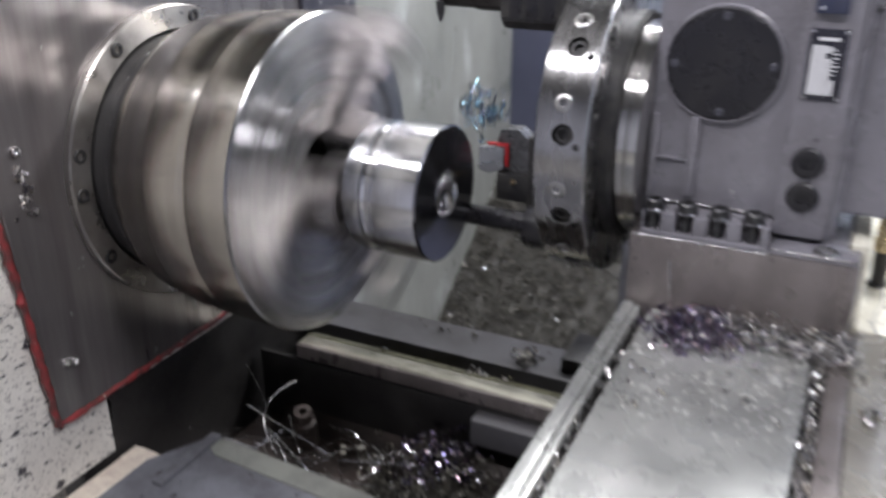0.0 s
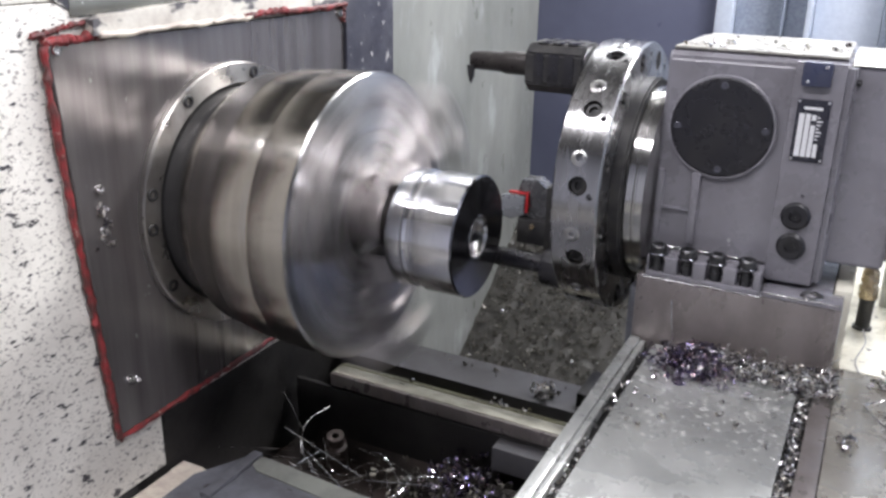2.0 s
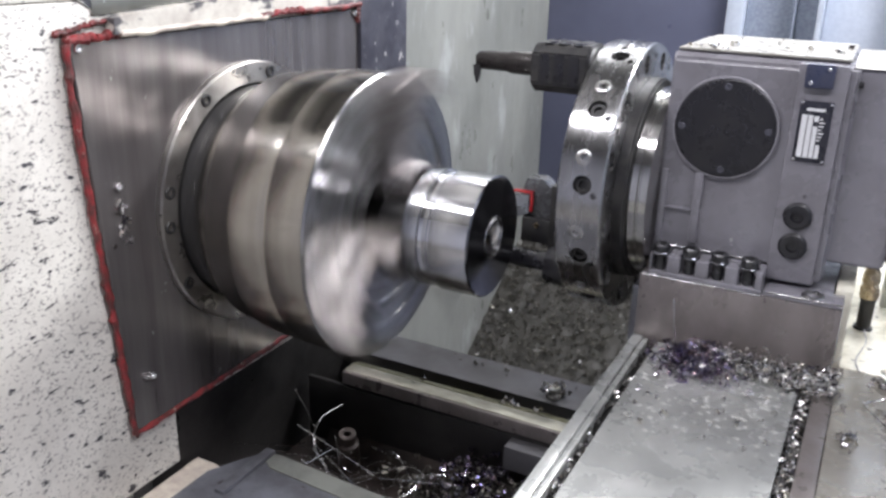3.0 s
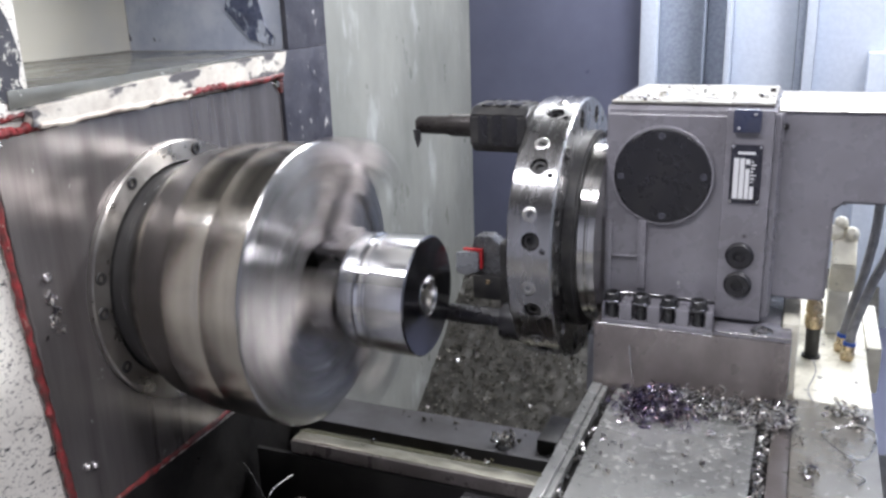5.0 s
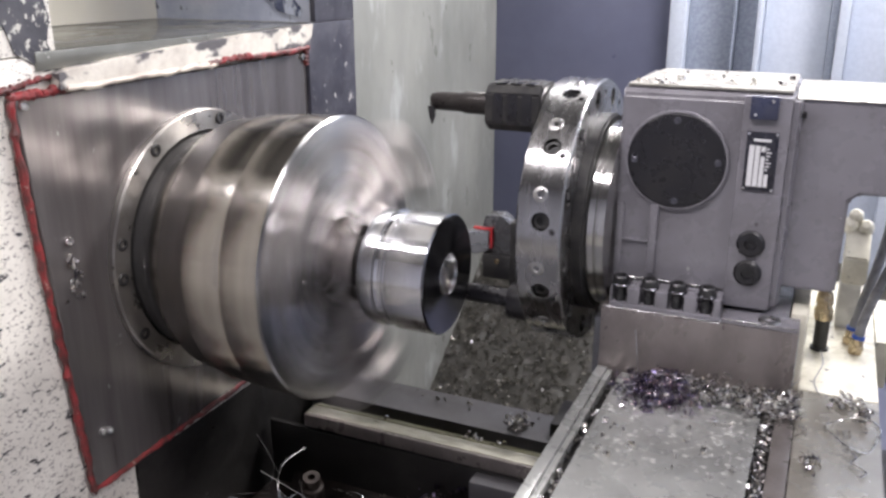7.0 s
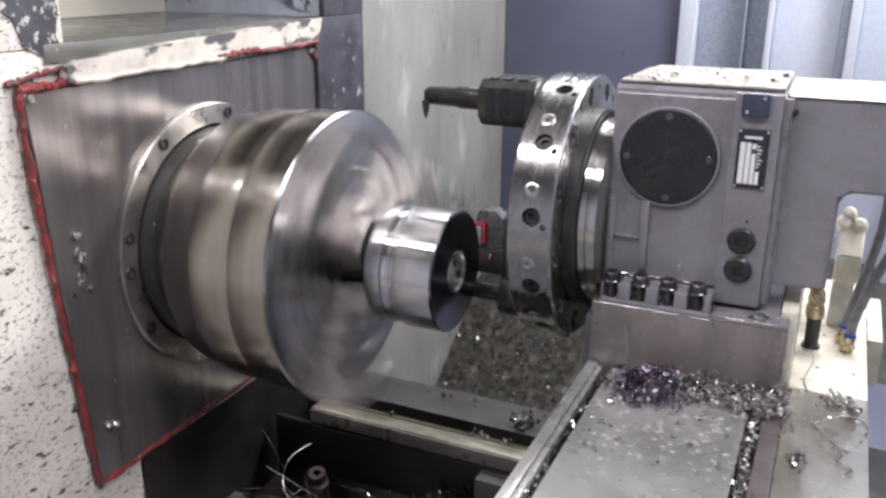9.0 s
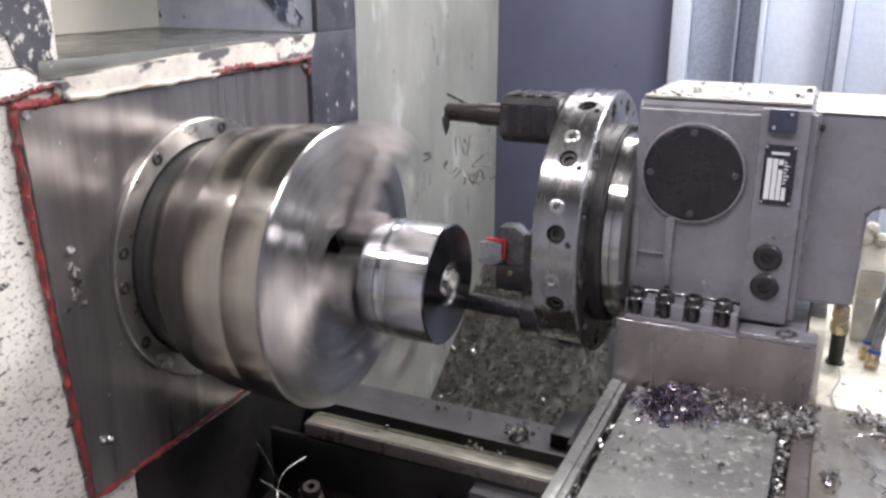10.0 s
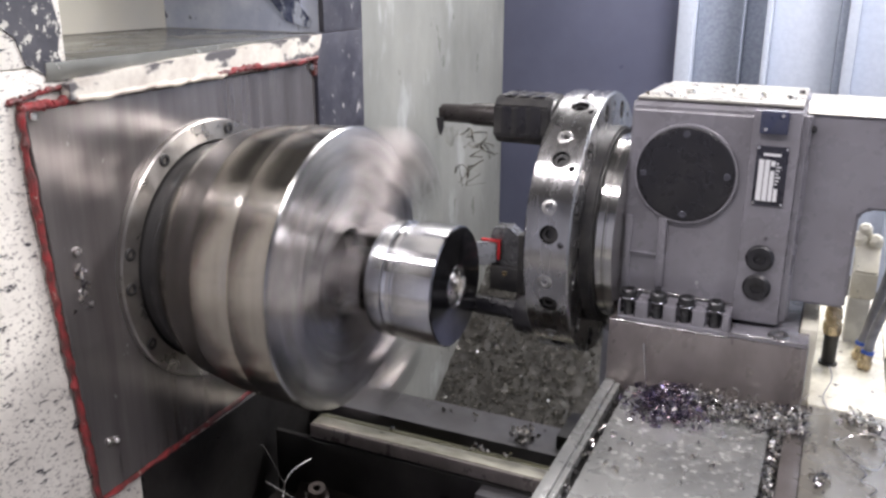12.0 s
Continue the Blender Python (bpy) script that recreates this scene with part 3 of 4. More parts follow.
def pit():
    bm = B()
    box(bm, (-0.156, -1.0, -0.62), (0.95, 0.2, -0.60))
    setting("pit_floor", bm, OILY, "oil-black floor under the ways", "floor")
    bm = B()
    box(bm, (-0.152, -0.30, -0.245), (-0.075, -0.0985, -0.2405), 0.0012)
    prism(bm, [(-0.152, -0.098), (-0.152, -0.116), (-0.128, -0.098)], "z", -0.246, -0.2404)
    setting("guard_edge", bm, CREAMSEAL, "cream sealed edge of the front guard", "trim")
    bm = B()
    prism(bm, [(-0.128, -0.50), (-0.128, -0.112), (-0.105, -0.068), (-0.085, -0.058), (0.05, -0.066), (0.24, -0.085), (0.24, -0.50)], "z", -0.262, -0.238)
    bmesh.ops.bevel(bm, geom=bm.edges[:], offset=0.002, segments=2, affect="EDGES")
    setting("front_guard", bm, GUARD, "scuffed grey painted front guard sheet", "guard")
    bm = B()
    prism(bm, [(-0.098, -0.0685), (-0.0845, -0.0605), (0.05, -0.0685), (0.24, -0.0875), (0.24, -0.110), (0.05, -0.090), (-0.078, -0.082)], "z", -0.2379, -0.2368)
    setting("guard_border", bm, GUARDEDGE, "grey-green painted border of the front guard", "trim")
    bm = B()
    box(bm, (-0.0985, -0.135, -0.2385), (-0.088, -0.06, -0.2335), 0.001)
    setting("guard_seam", bm, GUARD, "folded seam of the grey front guard", "trim")

    def spot(r):
        return (r.gauss(0.085, 0.035), min(0.070, r.gauss(0.005, 0.028)), -0.29 + r.uniform(-0.03, 0.025))
    single("pit_chips", curls(8, 760, spot, 0.0075, 0.00035), DULLCHIPS, (0.05, 0, -0.30), "tangled dull chips in the trough under the ways", "metal chips", kind="stuff")

    def spot2(r):
        return (r.gauss(0.075, 0.022), min(0.08, r.gauss(0.035, 0.02)), -0.275 + r.uniform(-0.01, 0.018))
    single("pit_chips", curls(9, 230, spot2, 0.006, 0.0004), BLUECHIPS, (0.075, 0.03, -0.30), "heap of blue-tempered chips in the trough", "metal chips", kind="stuff")
    bm = B()
    prism(bm, [(-0.15, -0.06), (-0.15, 0.083), (0.9, 0.083), (0.9, -0.3), (0.1, -0.3)], "z", -0.62, -0.31)
    setting("trough_floor", bm, BROWN, "oily brown trough floor under the ways", "floor")
    rng = random.Random(12)
    for k in range(28):
        a = Vector((-0.08 + rng.uniform(-0.03, 0.12), -0.03 + rng.uniform(-0.03, 0.06), -0.26 + rng.uniform(-0.02, 0.02)))
        b = a + Vector((rng.uniform(-0.09, 0.09), rng.uniform(-0.05, 0.05), rng.uniform(-0.03, 0.015)))
        c = b + Vector((rng.uniform(-0.07, 0.07), rng.uniform(-0.05, 0.05), -0.02))
        single("wire_swarf", sweep(B(), curve_through([a, b, c], 8), 0.0004, 5), BRIGHT, tuple(a), "long bright strand of steel swarf in the trough", "swarf", "strands of swarf")
    single("wire_swarf", sweep(B(), curve_through([(-0.072, 0.03, -0.225), (-0.078, 0.0, -0.228), (-0.065, -0.03, -0.235), (-0.03, -0.06, -0.236)], 8), 0.0007, 6), BRIGHT,
           (-0.07, 0, -0.24), "long curved bright strand of steel swarf", "swarf", "strands of swarf")
    bm = B()
    rod(bm, (-0.075, 0.045, -0.305), (-0.07, 0.035, -0.262), [(0, 0), (0, 0.012), (0.7, 0.012), (0.75, 0.009), (1, 0.009), (1, 0.004), (0.8, 0.004), (0.8, 0)], 18)
    single("pipe_fitting", bm, BROWN, (-0.073, 0.04, -0.31), "dull steel pipe fitting half buried in chips", "fitting")


GUARDEDGE = material("grey_green_guard", (0.19, 0.195, 0.175), 0.42, 0.1, (0.12, 0.12, 0.11), 24, bump=0.15, specks=((0.03, 0.03, 0.03), 40, (1, 1, 1), 0.68, 0.04))
GUARD = material("scuffed_grey_guard", (0.16, 0.165, 0.185), 0.4, 0.1, (0.09, 0.09, 0.10), 20, bump=0.15, specks=((0.03, 0.03, 0.03), 35, (1, 1, 1), 0.66, 0.04))
pit()


# ---- the chuck and the workpiece ----
def chuck():
    t = thing("lathe_chuck", (0, 0, 0), "spinning three-jaw lathe chuck of oily turned steel", "chuck")
    bm = B()
    turned(bm, [(-0.151, 0), (-0.151, 0.1005), (-0.142, 0.1005), (-0.141, 0.1), (-0.128, 0.0995), (-0.128, 0)], n=128)
    part("spindle_nose", bm, DARK, t, "dark spindle nose")
    bm = B()
    turned(bm, [(-0.1275, 0), (-0.1275, 0.1005), (-0.1255, 0.1015), (-0.123, 0.1035), (-0.114, 0.1115), (-0.106, 0.1155), (-0.103, 0.1162), (-0.079, 0.1200), (-0.0772, 0.1212), (-0.075, 0.1217),
                (-0.040, 0.1240), (-0.0390, 0.1238), (-0.0365, 0.1238), (-0.0355, 0.1243), (-0.0013, 0.1258), (-0.0010, 0.1256)], n=160)
    body = part("chuck_body", bm, CHUCK, t)
    bm = B()
    turned(bm, [(-0.0010, 0.1256), (0.0006, 0.1240), (0.0026, 0.0985), (0.0020, 0.0972), (0.0012, 0.0972), (0.0010, 0.0960), (0.0014, 0.0770), (0.0004, 0.0755), (0.0004, 0.0380), (-0.0020, 0.0350), (-0.0240, 0.0340)], n=160)
    part("chuck_face", bm, CHUCKFACE, body, "ground steel chuck face")
    # bore walls near black: the shade inside the hole as colour
    bm = B()
    turned(bm, [(-0.0241, 0.0340), (-0.070, 0.0335), (-0.070, 0)], n=96)
    part("chuck_bore", bm, DARK, body, "chuck bore, shade of the hole put into its near-black colour")
    for k in range(12):
        a = radians(30 * k + 8)
        part("screw_hole", socket_screw(B(), (-0.1335, 0.0985 * math.cos(a), 0.0985 * math.sin(a)), (0, math.cos(a), math.sin(a)), 0.003, 0.0025), BRIGHT, body)
    for k in range(3):
        m = Matrix.Rotation(radians(120 * k), 4, "X")
        bm = B()
        prism(bm, [(0.0, 0.028), (0.0, 0.124), (0.006, 0.1295), (0.036, 0.1295), (0.036, 0.106), (0.025, 0.1055), (0.025, 0.0800), (0.020, 0.0795), (0.020, 0.0520), (0.0365, 0.0500), (0.0365, 0.028)], "y", -0.0175, 0.0175)
        bmesh.ops.bevel(bm, geom=bm.edges[:], offset=0.0015, segments=2, affect="EDGES")
        bmesh.ops.transform(bm, matrix=m, verts=bm.verts)
        jaw = part("jaw", bm, JAW, t, "stepped hardened chuck jaw")
        for x, r in ((0.036, 0.118), (0.025, 0.092)):
            bm = socket_screw(B(), (x - 0.001, 0, r), (1, 0, 0), 0.007, 0.002)
            bmesh.ops.transform(bm, matrix=m, verts=bm.verts)
            part("jaw_screw", bm, DARK, jaw)
        bm = B()
        prism(bm, [(-0.0012, 0.036), (-0.0012, 0.112), (0.0035, 0.112), (0.0035, 0.036)], "y", -0.021, 0.021)
        bmesh.ops.transform(bm, matrix=m, verts=bm.verts)
        part("jaw_guide", bm, DARK, jaw)
    return t


JAW = material("jaw_steel", (0.47, 0.445, 0.445), 0.36, 1.0, (0.4, 0.37, 0.35), 30, bump=0.15)
CHUCK_THING = chuck()


def workpiece():
    t = thing("workpiece", (0.07, 0, 0), "bright freshly turned round steel workpiece with a bored hole", "workpiece")
    bm = B()
    R = 0.0513
    turned(bm, [(0.0402, 0), (0.0402, 0.0230), (0.0405, R - 0.004), (0.0420, R - 0.0026), (0.046, R - 0.0012), (0.0555, R - 0.001), (0.0565, R - 0.0035), (0.0595, R - 0.0042), (0.0605, R - 0.002), (0.0640, R - 0.0018),
                (0.0650, R - 0.003), (0.0665, R - 0.003), (0.0675, R - 0.0006), (0.0690, R), (0.1008, R)], n=160)
    part("turned_body", bm, TURNED, t)
    # stub coloured near black for the shade in the gap behind the workpiece
    bm = B()
    turned(bm, [(0.004, 0), (0.004, 0.0220), (0.005, 0.0225), (0.0400, 0.0225), (0.0400, 0)], n=64)
    part("clamped_stub", bm, DARK, t, "stub held between the jaws, shade of the gap put into its colour")
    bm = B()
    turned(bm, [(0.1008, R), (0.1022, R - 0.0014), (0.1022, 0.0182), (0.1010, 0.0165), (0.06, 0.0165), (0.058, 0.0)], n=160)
    part("faced_end", bm, DIMSTEEL, t, "mirror-like faced end, its dark reflection put into the colour")
    bm = B()
    turned(bm, [(0.1023, 0.0182), (0.1026, 0.0178), (0.1008, 0.0158), (0.062, 0.0155), (0.062, 0)], n=96)
    part("bore", bm, TURNED, t, "bright bored hole")

    def spot(r):
        a = r.uniform(0, 6.28)
        return (r.uniform(0.084, 0.103), 0.0115 * math.cos(a), 0.0115 * math.sin(a))
    part("bore_chip", curls(21, 14, spot, 0.009, 0.0009), CHIPS, t, "bright curled chip caught in the bore")
    return t


WORK_THING = workpiece()


# ---- the carriage with its turret ----
TY, TZ = 0.1045, 0.0400  # turret axis
SEAL, HUB = 0.0860, 0.0800  # radii behind the disc
STATIONS = [171.0 - 30 * k for k in range(12)]


def around(a, r):
    return TY + r * math.cos(radians(a)), TZ + r * math.sin(radians(a))


def slide_parts(t):
    bm = B()
    box(bm, (0.2327, -0.48, -0.13), (0.447, 0.34, -0.084), 0.002)
    part("saddle", bm, OILY, t, "oily saddle under the cover plates")
    bm = B()
    box(bm, (0.2327, -0.48, -0.0838), (0.2412, 0.034, -0.0735), 0.0012)
    box(bm, (0.2414, -0.48, -0.0838), (0.246, 0.034, -0.0755), 0.0012)
    part("edge_rail", bm, SLIDE, t, "oily steel edge rail")
    bm = B()
    box(bm, (0.2525, -0.48, -0.0838), (0.3655, 0.034, -0.076), 0.0015)
    part("cover_plate", bm, SLIDE, t, "oil-wet steel cover plate")
    bm = B()
    box(bm, (0.3755, -0.48, -0.0838), (0.389, 0.06, -0.0765), 0.0015)
    part("cover_plate", bm, BASE, t)
    bm = B()
    box(bm, (0.3892, -0.48, -0.0838), (0.447, 0.06, -0.076), 0.0015)
    part("cover_plate", bm, REFLECTPLATE, t, "oil-wet steel cover plate, cream reflection put into its colour")
    bm = B()
    box(bm, (0.3892, 0.0605, -0.0838), (0.447, 0.34, -0.0755), 0.0015)
    part("rear_plate", bm, CREAM, t, "cream painted rear plate")
    bm = B()
    box(bm, (0.3765, 0.0620, -0.0838), (0.389, 0.34, -0.0135), 0.002)
    part("cream_rib", bm, CREAM, t, "cream painted upright rib")
    bm = B()
    box(bm, (0.225, 0.044, -0.13), (0.2322, 0.075, -0.035), 0.003)
    part("wiper", bm, GUARD, t, "blue-grey wiper plate")


def base_parts(t):
    bm = B()
    box(bm, (0.2322, 0.036, -0.0836), (0.3840, 0.0605, -0.0205), 0.0015)
    box(bm, (0.2322, 0.0600, -0.0836), (0.3755, 0.30, -0.0208), 0.0)
    block = part("base_block", bm, BASE, t, "oily brown-grey cast base block")

    def bare_edge(pts, r):
        rng = random.Random(len(pts) + int(abs(pts[0][0]) * 1e4))
        part("bare_edge", sweep(B(), curve_through(pts, 16), lambda q: r * rng.uniform(0.45, 1.3), 6), BRIGHT, block, "edge worn to bare bright steel")
    bare_edge([(0.2330, 0.0364, -0.0207), (0.28, 0.0362, -0.0206), (0.3268, 0.0362, -0.0207)], 0.0006)
    bare_edge([(0.3270, 0.0364, -0.0200), (0.3268, 0.0368, -0.0168), (0.33, 0.0372, -0.0166)], 0.0005)
    bare_edge([(0.3300, 0.0372, -0.0167), (0.355, 0.0371, -0.0168), (0.3832, 0.0373, -0.0168)], 0.0006)
    bare_edge([(0.3838, 0.0366, -0.0180), (0.3841, 0.0363, -0.04), (0.3840, 0.0364, -0.074)], 0.0004)
    bare_edge([(0.2400, 0.0626, -0.0022), (0.27, 0.0624, -0.0016), (0.30, 0.0626, -0.0020), (0.3240, 0.0625, -0.0018)], 0.0007)
    bm = B()
    box(bm, (0.327, 0.037, -0.0203), (0.3838, 0.0605, -0.0165), 0.001)
    box(bm, (0.327, 0.0600, -0.0203), (0.3753, 0.30, -0.0168), 0.0)
    part("base_step", bm, PAINT, t, "grey painted step on the base block")
    bm = B()
    box(bm, (0.2385, 0.0365, -0.0203), (0.326, 0.062, -0.0165), 0.0008)
    for a, b in ((0.2385, 0.2402), (0.2525, 0.2625), (0.2748, 0.2848), (0.2975, 0.3075), (0.3203, 0.3255)):
        box(bm, (a, 0.0375, -0.0167), (b, 0.060, -0.0028), 0.0012)
    ledge = part("clamp_ledge", bm, PAINT, t, "slotted clamping ledge")
    for x in (0.2458, 0.269, 0.2913, 0.3141):
        bm = B()
        rod(bm, (x, 0.0444, -0.0166), (x, 0.0444, 0.0052), [(0, 0), (0, 0.0042), (0.6, 0.0042), (0.6, 0.0066), (0.95, 0.0066), (1, 0.0058), (1, 0.0036), (0.8, 0.0034), (0.8, 0)], 22)
        bolt = part("clamp_bolt", bm, BOLT, ledge, "oily black cap bolt")
        bm = B()
        rod(bm, (x, 0.0444, -0.0027), (x, 0.0444, -0.0012), [(0, 0.0043), (0, 0.0076), (0.7, 0.0076), (1, 0.0072), (1, 0.0043)], 22)
        part("washer", bm, DIMSTEEL, ledge, "bright steel washer")
    bm = B()
    rod(bm, (0.362, 0.046, -0.0164), (0.362, 0.046, -0.0148), [(0, 0.0045), (0, 0.0085), (1, 0.0078), (1, 0.005), (0.2, 0.0045)], 24)
    part("hole_rim", bm, STEEL, t, "worn rim of a bolt hole")


BOLT = material("oily_black_bolt", (0.03, 0.03, 0.033), 0.22, 0.3, (0.05, 0.05, 0.052), 90, bump=0.1)


def housing_parts(t):
    bm = B()
    prism(bm, [(0.0632, -0.0163), (0.0632, 0.149), (0.0682, 0.1555), (0.185, 0.1555), (0.205, 0.13), (0.205, -0.0163)], "x", 0.2335, 0.3605)
    bmesh.ops.bevel(bm, geom=bm.edges[:], offset=0.0022, segments=3, affect="EDGES")
    body = part("housing", bm, PAINT, t, "grey painted turret housing")
    bm = B()
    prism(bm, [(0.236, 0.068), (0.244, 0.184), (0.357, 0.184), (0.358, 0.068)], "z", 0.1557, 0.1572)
    part("housing_top", bm, GLARETOP, t, "wet chip-littered housing top, glare from above put into its colour")
    # cast relief on the front
    bm = B()
    box(bm, (0.2395, 0.0605, 0.030), (0.2625, 0.0640, 0.032), 0.0009)
    box(bm, (0.2615, 0.0590, 0.004), (0.2685, 0.0640, 0.063), 0.0022)
    box(bm, (0.2350, 0.0605, -0.002), (0.2405, 0.0640, 0.062), 0.0018)
    part("casting_rib", bm, PAINT, body)
    bm = B()
    turned(bm, [(0, 0.0398), (0.0035, 0.0398), (0.0042, 0.039), (0.0042, 0.0378), (0.001, 0.0378)], n=96)
    bmesh.ops.transform(bm, matrix=Matrix.Translation((0.2788, 0.0640, 0.0995)) @ Matrix.Rotation(radians(-90), 4, "Z"), verts=bm.verts)
    part("cover_ring", bm, PAINT, body)
    bm = B()
    turned(bm, [(0, 0.0375), (0.0038, 0.0375), (0.0046, 0.0365), (0.0052, 0.02), (0.0054, 0)], n=96)
    bmesh.ops.transform(bm, matrix=Matrix.Translation((0.2788, 0.0640, 0.0995)) @ Matrix.Rotation(radians(-90), 4, "Z"), verts=bm.verts)
    cap = part("round_cover", bm, BLACK, t, "round black cover with four screws")
    for a in (2, 92, 182, 272):
        bm = socket_screw(B(), (0.2788 + 0.032 * math.cos(radians(a)), 0.0595, 0.0995 + 0.032 * math.sin(radians(a))), (0, -1, 0), 0.0028, 0.0014)
        part("cover_screw", bm, GREYSCREW, cap)
    bm = B()
    box(bm, (0.3252, 0.0568, -0.0125), (0.3592, 0.070, 0.1535), 0.0012)
    strip = part("side_strip", bm, PAINT, t, "grey bolted side strip")
    bm = B()
    box(bm, (0.3302, 0.0525, 0.1368), (0.3500, 0.0566, 0.1545), 0.0018)
    part("switch_box", bm, NAVY, strip, "small navy blue cover")
    for x, z in ((0.3345, 0.1405), (0.3458, 0.151)):
        part("box_screw", socket_screw(B(), (x, 0.0526, z), (0, -1, 0), 0.0013, 0.0008), BRIGHT, strip)
    for z in (0.0406, 0.0168):
        bm = B()
        rod(bm, (0.341, 0.0570, z), (0.341, 0.0535, z), [(0, 0), (0, 0.0105), (0.5, 0.0105), (1, 0.0088), (1, 0.0046), (0.2, 0.0040), (0.2, 0)], 28)
        part("plug", bm, BLACK, strip, "black socket plug")
    part("pin_hole", socket_screw(B(), (0.3435, 0.0572, 0.0565), (0, -1, 0), 0.0012, 0.0008), BLACK, strip)
    # name plate with unreadable print as bars
    bm = B()
    box(bm, (0.3300, 0.0556, 0.0826), (0.3524, 0.0566, 0.1277), 0.0003)
    plate = part("name_plate", bm, PLATE, t, "small black name plate with white print")
    for x0, x1, z0, z1 in ((0.3325, 0.3362, 0.0862, 0.1175), (0.3369, 0.3403, 0.0862, 0.1175), (0.3410, 0.3440, 0.0862, 0.1095), (0.3447, 0.3475, 0.0862, 0.0960), (0.3410, 0.3440, 0.1130, 0.1170)):
        part("print_field", box(B(), (x0, 0.0552, z0), (x1, 0.05565, z1)), WHITE, plate, "white print field")
    for k in range(7):
        part("print_bar", box(B(), (0.3447, 0.0552, 0.0990 + 0.0026 * k), (0.3447 + 0.002 + 0.001 * (k % 3), 0.05565, 0.1000 + 0.0026 * k)), WHITE, plate)
    part("print_bar", box(B(), (0.3350, 0.0552, 0.1205), (0.3475, 0.05565, 0.1225)), WHITE, plate)
    for x in (0.3313, 0.3511):
        for z in (0.0842, 0.1262):
            part("rivet", socket_screw(B(), (x, 0.0557, z), (0, -1, 0), 0.0011, 0.0007), BRIGHT, plate)
    # arm that runs off behind the side strip, with the opening under it
    bm = B()
    prism(bm, [(0.3607, 0.003), (0.3607, 0.150), (0.62, 0.152), (0.62, 0.083), (0.412, 0.0825), (0.4055, 0.077), (0.4050, 0.003)], "y", 0.074, 0.16)
    bmesh.ops.bevel(bm, geom=bm.edges[:], offset=0.002, segments=2, affect="EDGES")
    part("housing_arm", bm, PAINT, t, "grey painted housing arm over a hose opening")
    bm = B()
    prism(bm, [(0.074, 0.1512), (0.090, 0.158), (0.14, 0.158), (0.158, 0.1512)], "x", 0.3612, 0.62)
    part("arm_top", bm, GLARETOP, t, "wet top edge of the arm, glare from above put into its colour")
    bm = B()
    prism(bm, [(0.3594, 0.062), (0.3594, 0.074), (0.366, 0.074), (0.3635, 0.062)], "z", -0.010, 0.150)
    part("corner_fillet", bm, PAINT, body)
    part("hex_screw", socket_screw(B(), (0.3645, 0.0735, 0.1395), (1, -0.3, 0), 0.0025, 0.004), BLACK, body)


GREYSCREW = material("dull_grey_screw", (0.10, 0.10, 0.12), 0.3, 0.5)


